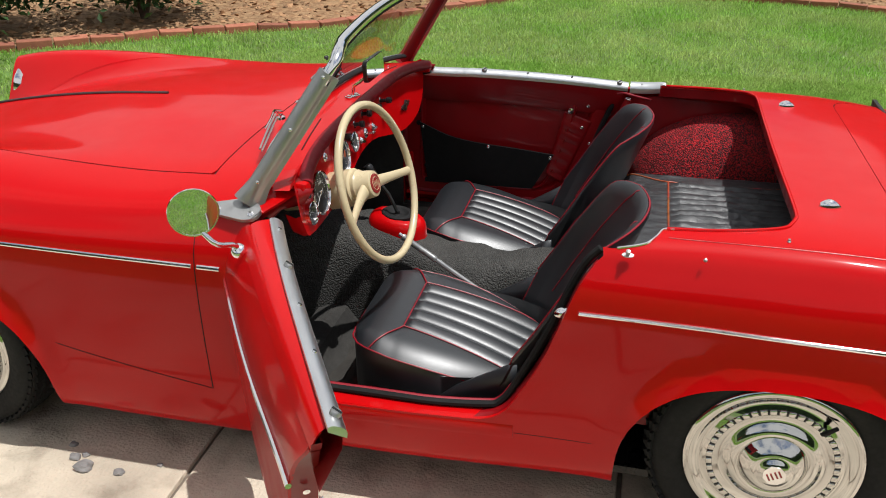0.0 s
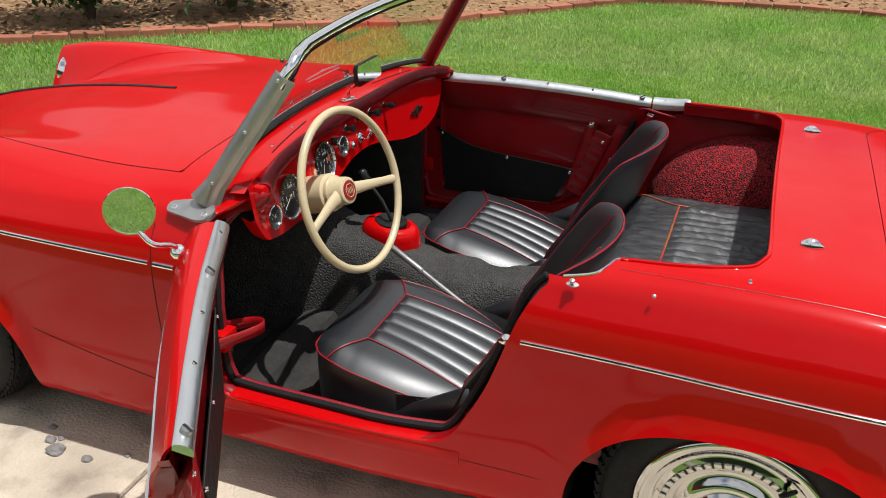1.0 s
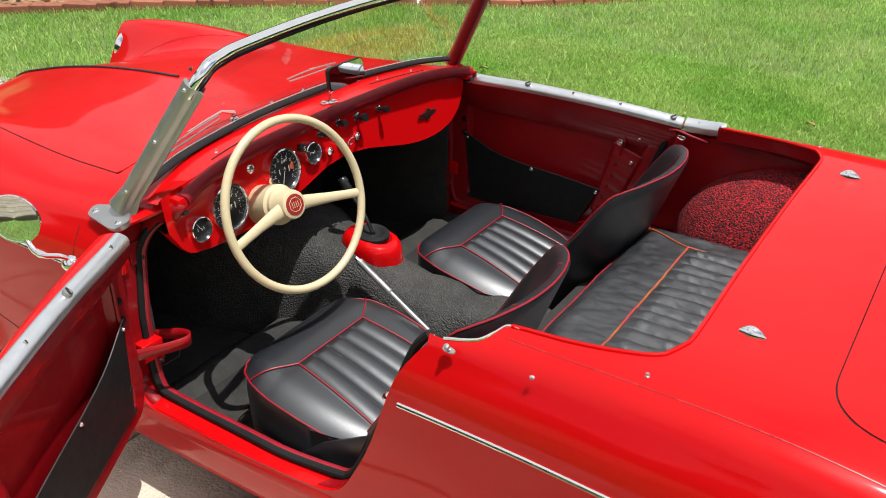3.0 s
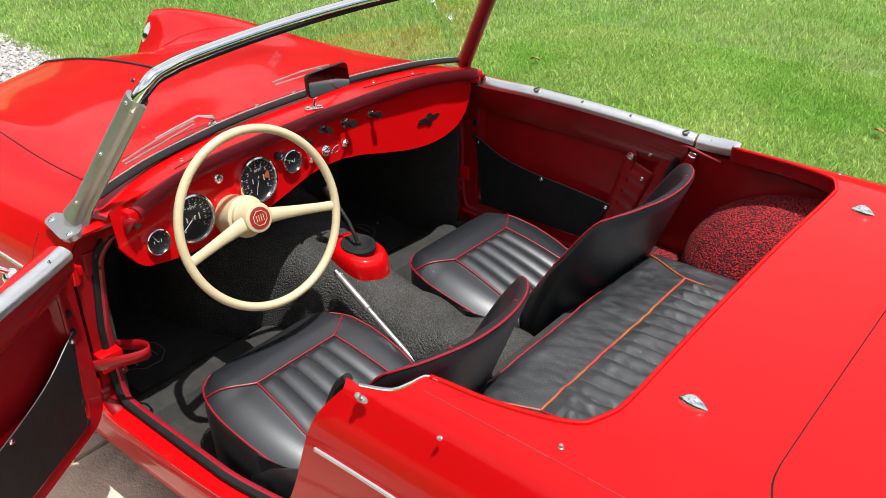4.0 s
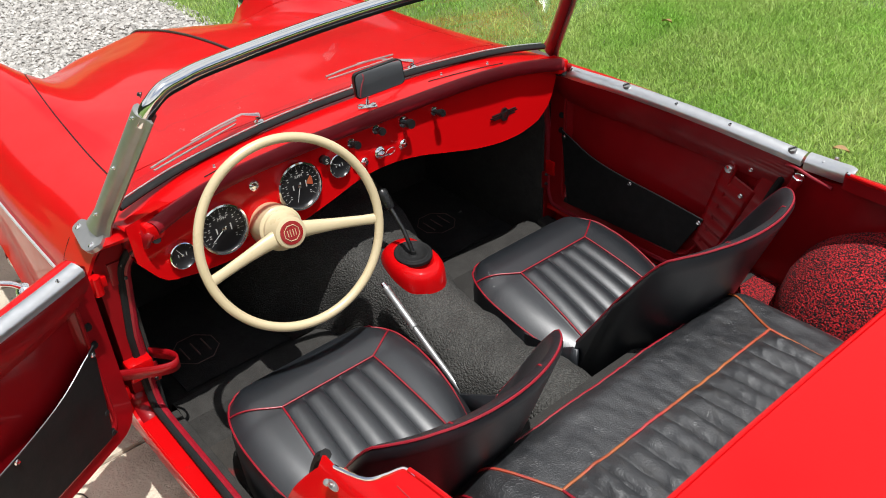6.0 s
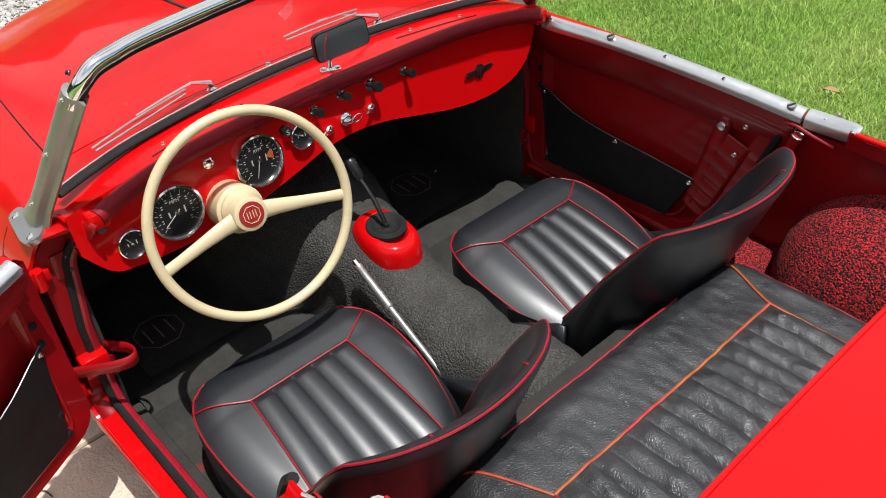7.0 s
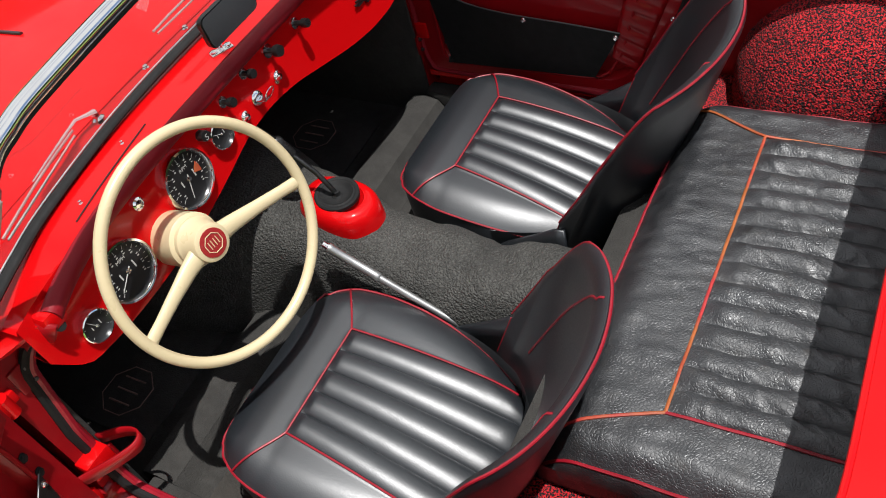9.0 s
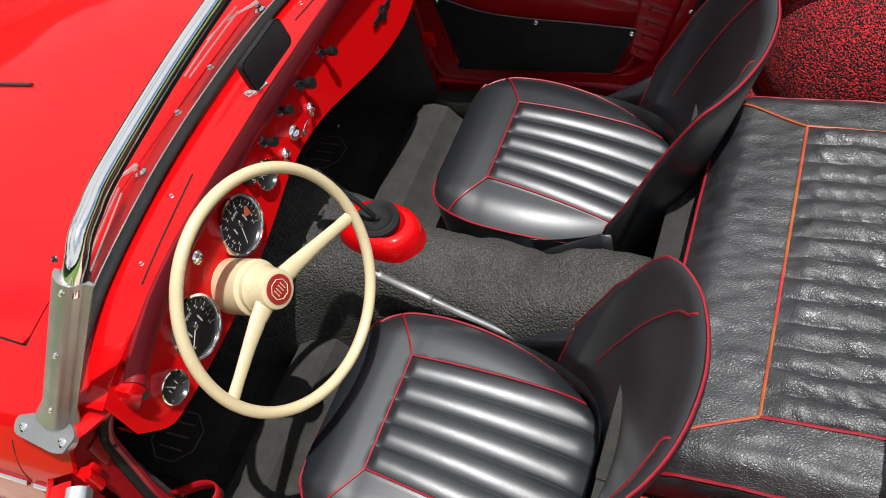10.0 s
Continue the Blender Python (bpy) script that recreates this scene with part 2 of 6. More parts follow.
def grid(bm, rows, close_u=False, close_v=False):
    """Quads between rows of equally many points."""
    vs = [[bm.verts.new(p) for p in r] for r in rows]
    n, m = len(vs), len(vs[0])
    for i in range(n if close_u else n - 1):
        for j in range(m if close_v else m - 1):
            a, b, c, d = vs[i][j], vs[(i + 1) % n][j], vs[(i + 1) % n][(j + 1) % m], vs[i][(j + 1) % m]
            try:
                bm.faces.new((a, b, c, d))
            except ValueError:
                pass
    return vs


def tube(bm, points, r, n=8, closed=False, flat=1.0, caps=True, up=(0, 0, 1)):
    """A round (or flattened) bar along points; r a number or one per point."""
    p = [Vector(q) for q in points]
    k = len(p)
    rows = []
    last = None
    for i in range(k):
        a = p[i - 1] if (i or closed) else p[i]
        b = p[(i + 1) % k] if (i < k - 1 or closed) else p[i]
        d = (b - a).normalized()
        if last is None:
            u = Vector(up)
            if abs(u.dot(d)) > 0.9:
                u = Vector((0, 1, 0.2))
            last = (u - d * u.dot(d)).normalized()
        else:
            last = (last - d * last.dot(d)).normalized()
        side = d.cross(last)
        rr = r[i] if hasattr(r, "__len__") else r
        rows.append([p[i] + (last * math.cos(t) * flat + side * math.sin(t)) * rr for t in [2 * math.pi * j / n for j in range(n)]])
    vs = grid(bm, rows, close_u=closed, close_v=True)
    if caps and not closed:
        bm.faces.new(vs[0][::-1])
        bm.faces.new(vs[-1])


def lathe(bm, profile, m, n=24, close=True):
    """Turns (radius, height) about the local z of the pose m."""
    rows = []
    for r, h in profile:
        rows.append([m @ Vector((r * math.cos(2 * math.pi * j / n), r * math.sin(2 * math.pi * j / n), h)) for j in range(n)])
    vs = grid(bm, rows, close_v=True)
    if close:
        for row in (vs[0], vs[-1]):
            try:
                bm.faces.new(row)
            except ValueError:
                pass


def box(bm, lo, hi, bevel=0.0, m=None, segments=2):
    geo = bmesh.ops.create_cube(bm, size=1)
    vs = geo["verts"]
    lo, hi = Vector(lo), Vector(hi)
    for v in vs:
        v.co = Vector([lo[i] + (v.co[i] + 0.5) * (hi[i] - lo[i]) for i in range(3)])
    if bevel:
        es = list({e for v in vs for e in v.link_edges})
        out = bmesh.ops.bevel(bm, geom=es, offset=bevel, segments=segments, affect="EDGES", profile=0.5)
        vs = list({v for f in out["faces"] for v in f.verts} | {v for v in vs if v.is_valid})
    if m is not None:
        bmesh.ops.transform(bm, matrix=m, verts=vs)
    return vs


def axis_pose(at, direction):
    """A pose whose z points along direction."""
    return Matrix.Translation(at) @ Vector(direction).to_track_quat("Z", "Y").to_matrix().to_4x4()


def slab(bm, outline, lift, thick, place):
    """A flat plate of a 2D outline; place maps (u, v, h) to the world."""
    lo = [bm.verts.new(place(u, v, lift)) for u, v in outline]
    hi = [bm.verts.new(place(u, v, lift + thick)) for u, v in outline]
    bm.faces.new(lo[::-1])
    bm.faces.new(hi)
    k = len(lo)
    for i in range(k):
        bm.faces.new((lo[i], lo[(i + 1) % k], hi[(i + 1) % k], hi[i]))


# ---- ground ----
GROUND = 0.022


def ground_height(x, y):
    """Level paving, and a lawn that rises a little away from it."""
    t = min(max((y - 0.9) / 2.2, 0), 1)
    return GROUND + 0.075 * t * t * (3 - 2 * t)


EDGE = spline([(-9.0, -0.6), (-7.0, 1.0), (-5.6, 2.05), (-4.9, 2.58), (-4.2, 3.12), (-3.5, 3.66), (-2.75, 4.15), (-2.35, 4.6), (-1.9, 5.2),
               (-1.35, 5.85), (-0.9, 6.05), (-0.4, 6.13), (0.3, 6.17), (1.0, 6.12), (1.7, 5.9), (2.6, 5.5), (4.5, 4.2)], 161)


def over_edge(x, y):
    """Whether a place lies in the planting bed beyond the brick edging."""
    return y > np.interp(x, EDGE[:, 0], EDGE[:, 1])


bm = bmesh.new()
xs = np.concatenate([[-400, -60, -20], np.linspace(-10, 6, 65), [20, 60, 400]])
ys = np.concatenate([[-400, -60, -15], np.linspace(-6, 10, 65), [20, 60, 400]])
grid(bm, [[(x, y, ground_height(x, y) - (0.03 if -1.8 < y < 1.2 else 0.008)) for y in ys] for x in xs])
tagged(part("ground", bm, SOIL), "flat soil under lawn and drive", "ground", kind="structure")


def sheet(name, x0, x1, y0, y1, mat, label, lift, keep=None, step=0.1):
    bm = bmesh.new()
    nx, ny = int((x1 - x0) / step) + 1, int((y1 - y0) / step) + 1
    vs = [[bm.verts.new((x, y, ground_height(x, y) + lift + 0.004 * noise.noise((x * 3, y * 3, 0)))) for y in np.linspace(y0, y1, ny)] for x in np.linspace(x0, x1, nx)]
    for i in range(nx - 1):
        for j in range(ny - 1):
            c = vs[i][j].co
            if keep is None or keep(c.x + step / 2, c.y + step / 2):
                bm.faces.new((vs[i][j], vs[i + 1][j], vs[i + 1][j + 1], vs[i][j + 1]))
    bmesh.ops.delete(bm, geom=[v for v in bm.verts if not v.link_faces], context="VERTS")
    return tagged(part(name, bm, mat), label, name.split("_")[0], kind="structure")


sheet("mulch_bed", -9, 5, 1.5, 12, MULCH, "brown bark mulch bed behind the brick edging", 0.0, over_edge)
sheet("gravel_drive", -9, -3.2, -4, 1.0, GRAVEL_BED, "pale gravel drive beside the lawn", -0.012)
bm = bmesh.new()
box(bm, (-3.2, -1.66, GROUND - 0.06), (6, 0.98, GROUND - 0.012))
tagged(part("driveway", bm, JOINT), "dirt bedding under the concrete paving", "driveway", kind="structure")
PAVING = bpy.data.objects["driveway"]

# concrete bays with joints between them
jx = [-3.2, -2.32, -1.36, -0.30, 0.7, 1.7, 2.7, 3.8, 5.0, 6.0]
jy = [-1.65, -0.96, 0.04, 0.98]
for i in range(len(jx) - 1):
    for j in range(len(jy) - 1):
        bm = bmesh.new()
        g = 0.006
        box(bm, (jx[i] + g, jy[j] + g, GROUND - 0.05), (jx[i + 1] - g, jy[j + 1] - g, GROUND), 0.006)
        part("concrete_slab", bm, CONCRETE, PAVING)

# grass blades


def blades(name, count, area, keep, seed, height, mat, label, fine=0.8):
    rng = np.random.default_rng(seed)
    x = rng.uniform(area[0], area[1], count)
    y = rng.uniform(area[2], area[3], count)
    ok = np.array([keep(a, b) for a, b in zip(x, y)])
    x, y = x[ok], y[ok]
    n = len(x)
    t = np.clip((y - 0.9) / 2.2, 0, 1)
    z = GROUND + 0.075 * t * t * (3 - 2 * t) - 0.006
    patch = np.array([noise.noise((a * 1.3, b * 1.3, 3.1)) for a, b in zip(x, y)])
    h = height * rng.uniform(0.55, 1.25, n) * (1 + 0.35 * patch)
    turn = rng.uniform(0, 2 * math.pi, n)
    lean = rng.uniform(0.2, 1.0, n) * h
    w = rng.uniform(0.0019, 0.0040, n) * fine
    la = rng.uniform(0, 2 * math.pi, n)
    dx, dy = np.cos(turn) * w, np.sin(turn) * w
    lx, ly = np.cos(la) * lean, np.sin(la) * lean
    v = np.empty((n, 5, 3))
    v[:, 0] = np.stack([x - dx, y - dy, z], 1)
    v[:, 1] = np.stack([x + dx, y + dy, z], 1)
    v[:, 2] = np.stack([x + dx * 0.8 + lx * 0.35, y + dy * 0.8 + ly * 0.35, z + h * 0.62], 1)
    v[:, 3] = np.stack([x - dx * 0.8 + lx * 0.35, y - dy * 0.8 + ly * 0.35, z + h * 0.62], 1)
    v[:, 4] = np.stack([x + lx, y + ly, z + h * 0.95], 1)
    base = np.arange(n) * 5
    quads = np.stack([base, base + 1, base + 2, base + 3], 1)
    tris = np.stack([base + 3, base + 2, base + 4], 1)
    me = bpy.data.meshes.new(name)
    me.vertices.add(n * 5)
    me.vertices.foreach_set("co", v.ravel())
    loops = np.concatenate([quads.ravel(), tris.ravel()])
    me.loops.add(len(loops))
    me.loops.foreach_set("vertex_index", loops)
    me.polygons.add(2 * n)
    me.polygons.foreach_set("loop_start", np.concatenate([np.arange(n) * 4, n * 4 + np.arange(n) * 3]))
    me.polygons.foreach_set("loop_total", np.concatenate([np.full(n, 4), np.full(n, 3)]))
    me.update()
    me.validate()
    me.materials.append(mat)
    return tagged(new(name, me), label, "grass", kind="stuff")


blades("lawn_grass", 330000, (-7.5, 5.2, 0.98, 6.4), lambda a, b: not over_edge(a, b), 5, 0.032, GRASS, "mown bright green lawn in full sun")
blades("lawn_grass_beside_drive", 270000, (-2.6, 2.2, 0.98, 3.4), lambda a, b: not over_edge(a, b), 15, 0.026, GRASS, "short dense green lawn beside the drive", 0.62)
blades("verge_grass", 110000, (-3.1, 5.2, -4.6, -1.67), lambda a, b: a > -0.60 or b > -2.86, 6, 0.034, GRASS, "mown green grass on the other side of the drive")


def pebbles(name, count, area, keep, seed, size, flat, mat, label, category, lift=0.0):
    """Loose pieces: bark chips or gravel stones."""
    rng = np.random.default_rng(seed)
    verts, faces = [], []
    base = np.array([(1, 0, 0), (0, 1, 0), (-1, 0, 0), (0, -1, 0), (0, 0, 1), (0, 0, -1)], float)
    tri = [(0, 1, 4), (1, 2, 4), (2, 3, 4), (3, 0, 4), (1, 0, 5), (2, 1, 5), (3, 2, 5), (0, 3, 5)]
    for _ in range(count):
        x, y = rng.uniform(area[0], area[1]), rng.uniform(area[2], area[3])
        if not keep(x, y):
            continue
        s = size * rng.uniform(0.5, 1.5)
        m = Matrix.LocRotScale((x, y, ground_height(x, y) + lift + s * flat * 0.4), Euler((rng.normal(0, 0.35), rng.normal(0, 0.35), rng.uniform(0, 6.28))),
                               (s, s * rng.uniform(0.4, 1.0), s * flat))
        k = len(verts)
        verts += [m @ Vector(p * rng.uniform(0.75, 1.2)) for p in base]
        faces += [(a + k, b + k, c + k) for a, b, c in tri]
    me = bpy.data.meshes.new(name)
    me.from_pydata(verts, [], faces)
    me.materials.append(mat)
    return tagged(new(name, me), label, category, kind="stuff")


pebbles("bark_chips", 9000, (-6, 3, 2.2, 9), over_edge, 7, 0.03, 0.3, CHIP, "loose brown bark chips on the bed", "mulch")
pebbles("gravel_stones", 26000, (-6.5, -3.3, -1.2, 1.05), lambda a, b: True, 8, 0.015, 0.6, GRAVEL, "loose pale grey gravel stones", "gravel", -0.01)

# timber decking beyond the verge, seen in the door mirror
DECK = material("weathered_decking", (0.30, 0.26, 0.18), 0.85, vary=0.25, scale=7, bump=0.002, bump_scale=60, second=(0.22, 0.20, 0.14), mix_scale=18, per_object=0.15)
bm = bmesh.new()
box(bm, (-3.0, -4.74, GROUND - 0.02), (-0.64, -2.92, GROUND + 0.03))
deck = tagged(part("deck", bm, JOINT, smooth=False), "weathered timber deck beside the lawn", "deck", kind="structure")
for k in range(13):
    bm = bmesh.new()
    box(bm, (-3.02, -4.76 + 0.143 * k, GROUND + 0.032), (-0.62, -4.76 + 0.143 * k + 0.133, GROUND + 0.056), 0.004)
    part("plank", bm, DECK, deck)

# brick edging
bm = bmesh.new()
tube(bm, [(x, y, ground_height(x, y) - 0.02) for x, y in EDGE], 0.04, 6)
edging = tagged(part("brick_edging", bm, JOINT), "curved red brick edging round the lawn", "edging", kind="structure")
bm = bmesh.new()
box(bm, (-0.112, -0.052, -0.03), (0.112, 0.052, 0.035), 0.006)
brick_mesh = finish(bm, "brick", False)
brick_mesh.materials.append(BRICK)
seg = np.hypot(*np.diff(EDGE, axis=0).T)
run = np.concatenate([[0], np.cumsum(seg)])
for s in np.arange(0.12, run[-1], 0.236):
    x, y = np.interp(s, run, EDGE[:, 0]), np.interp(s, run, EDGE[:, 1])
    x2, y2 = np.interp(s + 0.05, run, EDGE[:, 0]), np.interp(s + 0.05, run, EDGE[:, 1])
    ob = new("brick", brick_mesh)
    ob.parent = edging
    ob.matrix_local = pose(x, y, ground_height(x, y) + 0.012 + random.uniform(-0.006, 0.006), random.uniform(-3, 3), random.uniform(-3, 3), math.degrees(math.atan2(y2 - y, x2 - x)) + random.uniform(-2, 2))

# unseen tree line added all round, to darken low reflections and close the garden
BACK = material("far_foliage", (0.035, 0.06, 0.02), 0.95, vary=0.45, scale=0.5, bump=0.3, bump_scale=2.0, second=(0.015, 0.025, 0.01), mix_scale=0.9)
bm = bmesh.new()
rows = []
for k in range(121):
    a = 2 * math.pi * k / 120
    rr = 32 + 3 * noise.noise((math.cos(a) * 3, math.sin(a) * 3, 1.0))
    hh = 8.5 + 3.0 * noise.noise((math.cos(a) * 6, math.sin(a) * 6, 4.0)) + 1.2 * noise.noise((math.cos(a) * 25, math.sin(a) * 25, 4.0))
    rows.append([(math.cos(a) * (rr + 0.3 * q * (3 - q)), math.sin(a) * (rr + 0.3 * q * (3 - q)), -0.1 + hh * q / 3) for q in range(4)])
grid(bm, rows)
tagged(part("backdrop", bm, BACK), "unseen dark tree line added round the garden for reflections", "backdrop", kind="structure")

# ---- the car: body skin ----
car = thing("sports_car", "glossy red open two-seat sports car, one door open, on concrete", "car")

ZC = curve((-2.62, 0.57), (-2.5, 0.645), (-2.35, 0.69), (-2.1, 0.742), (-1.9, 0.768), (-1.7, 0.783), (-1.45, 0.794), (-1.25, 0.806), (-1.05, 0.815), (-0.8, 0.790),
           (-0.3, 0.775), (0.0, 0.774), (0.2, 0.768), (0.4, 0.748), (0.6, 0.705), (0.72, 0.64), (0.78, 0.56))
Z1 = curve((-2.62, 0.53), (-2.5, 0.61), (-2.35, 0.655), (-2.1, 0.722), (-1.9, 0.758), (-1.7, 0.778), (-1.45, 0.791), (-1.25, 0.805), (-1.05, 0.814), (-0.3, 0.774),
           (0.0, 0.774), (0.2, 0.768), (0.4, 0.747), (0.6, 0.70), (0.72, 0.635), (0.78, 0.55))
Z2 = curve((-2.62, 0.50), (-2.5, 0.58), (-2.35, 0.635), (-2.1, 0.705), (-1.9, 0.742), (-1.7, 0.764), (-1.45, 0.781), (-1.25, 0.798), (-1.05, 0.808), (-0.3, 0.772),
           (0.0, 0.772), (0.2, 0.766), (0.4, 0.744), (0.6, 0.695), (0.72, 0.63), (0.78, 0.54))
Z3 = curve((-2.62, 0.70), (-2.5, 0.728), (-2.35, 0.748), (-2.1, 0.762), (-1.9, 0.763), (-1.7, 0.760), (-1.45, 0.766), (-1.25, 0.783), (-1.05, 0.791), (-0.3, 0.769),
           (0.0, 0.769), (0.2, 0.762), (0.4, 0.738), (0.6, 0.69), (0.72, 0.62), (0.78, 0.53))
Z4 = curve((-2.62, 0.665), (-2.5, 0.695), (-2.3, 0.715), (-1.9, 0.722), (-1.5, 0.731), (-1.25, 0.748), (-1.05, 0.760), (-0.8, 0.760), (-0.42, 0.741), (-0.3, 0.746),
           (0.0, 0.752), (0.2, 0.745), (0.4, 0.72), (0.6, 0.67), (0.78, 0.52))
Z5 = curve((-2.62, 0.62), (-2.3, 0.665), (-1.9, 0.678), (-1.5, 0.690), (-1.2, 0.705), (-0.8, 0.715), (-0.42, 0.700), (0.0, 0.706), (0.3, 0.695), (0.6, 0.64), (0.78, 0.51))
A4 = curve((-2.62, 0.57), (-2.3, 0.60), (-1.6, 0.605), (-1.2, 0.605), (-0.8, 0.607), (-0.42, 0.600), (-0.25, 0.585), (0.3, 0.58), (0.6, 0.55), (0.78, 0.48))
WAIST = curve((-2.62, 0.605), (-2.4, 0.655), (-2.0, 0.683), (-1.6, 0.690), (-1.25, 0.687), (-0.8, 0.680), (-0.42, 0.656), (-0.2, 0.652), (0.0, 0.655), (0.3, 0.648), (0.6, 0.61), (0.78, 0.53))


def section(x):
    """Half section of the body at x: (a, z) controls from the centre line round to the underside."""
    w = float(WAIST(x))
    a4 = float(A4(x))
    return [(0.0, float(ZC(x))), (0.20, float(Z1(x))), (0.37, float(Z2(x))), (min(0.50, a4 - 0.06), float(Z3(x))), (a4, float(Z4(x))),
            (a4 * 0.42 + w * 0.58, float(Z5(x))), (w, 0.605), (w - 0.010, 0.33), (w - 0.035, 0.16), (w - 0.10, 0.135)]


NV = 9 * 7


def skin_row(x):
    return spline(section(x), NV + 1)


# openings, as outlines in plan (x, a) or from the side (x, z)
COCKPIT = spline([(-1.105, 0), (-1.10, 0.30), (-1.088, 0.43), (-1.055, 0.52), (-1.02, 0.565), (-0.99, 0.60)], 24).tolist() + \
    spline([(-0.372, 0.612), (-0.315, 0.598), (-0.294, 0.578), (-0.280, 0.556), (-0.176, 0.546), (-0.099, 0.531), (-0.041, 0.508), (-0.018, 0.470), (-0.011, 0.42), (-0.014, 0.2), (-0.015, 0)], 40).tolist()
COCKPIT = np.array(COCKPIT + [(x, -a) for x, a in COCKPIT[::-1]])
DOOR_EDGE = rounded([(-1.040, 1.0, 0), (-1.042, 0.782, 0), (-1.137, 0.728, 0.02), (-1.137, 0.301, 0.06), (-0.590, 0.306, 0.06), (-0.508, 0.46, 0.06), (-0.441, 0.668, 0.05), (-0.414, 0.70, 0.015), (-0.411, 1.0, 0)])
DOORWAY = rounded([(-1.033, 1.0, 0), (-1.035, 0.786, 0), (-1.145, 0.722, 0.02), (-1.145, 0.293, 0.06), (-0.585, 0.298, 0.06), (-0.50, 0.46, 0.06), (-0.432, 0.672, 0.05), (-0.375, 0.742, 0.02), (-0.36, 1.0, 0)])
BONNET = spline([(-1.272, 0.0), (-1.270, 0.25), (-1.272, 0.45)], 12).tolist() + [(-1.276, 0.532)] + \
    spline([(-1.30, 0.530), (-1.55, 0.512), (-1.85, 0.487), (-2.1, 0.455), (-2.35, 0.40), (-2.50, 0.30), (-2.55, 0.0)], 40).tolist()
BONNET = np.array(BONNET + [(x, -a) for x, a in BONNET[::-1]])
BOOT = rounded([(0.197, -0.515, 0.11), (0.62, -0.49, 0.10), (0.62, 0.49, 0.10), (0.197, 0.515, 0.11)], 10)


def arch(cx):
    out = [(cx - 0.325, -0.2), (cx - 0.325, 0.2)]
    for t in np.linspace(math.pi, 0, 40):
        c, s = math.cos(t), math.sin(t)
        out.append((cx + 0.325 * math.copysign(abs(c) ** 0.83, c), 0.2 + 0.285 * abs(s) ** 0.83))
    return np.array(out + [(cx + 0.325, 0.2), (cx + 0.325, -0.2)])


def well(cx):
    return [(x, max(z + 0.012, 0.16)) for x, z in arch(cx)]


ARCHES = [arch(0.0), arch(-2.03)]


def inside(poly, p):
    x, y = p
    x0, y0 = poly[:, 0], poly[:, 1]
    x1, y1 = np.roll(x0, -1), np.roll(y0, -1)
    hit = (y0 > y) != (y1 > y)
    with np.errstate(divide="ignore", invalid="ignore"):
        cross = x < (x1 - x0) * (y - y0) / (y1 - y0) + x0
    return bool(np.sum(hit & cross) % 2)


def nearest(poly, p):
    a, b = poly, np.roll(poly, -1, axis=0)
    d = b - a
    t = np.clip(((p - a) * d).sum(1) / np.maximum((d * d).sum(1), 1e-12), 0, 1)
    q = a + d * t[:, None]
    i = np.argmin(((q - p) ** 2).sum(1))
    return q[i], float(np.hypot(*(q[i] - p)))


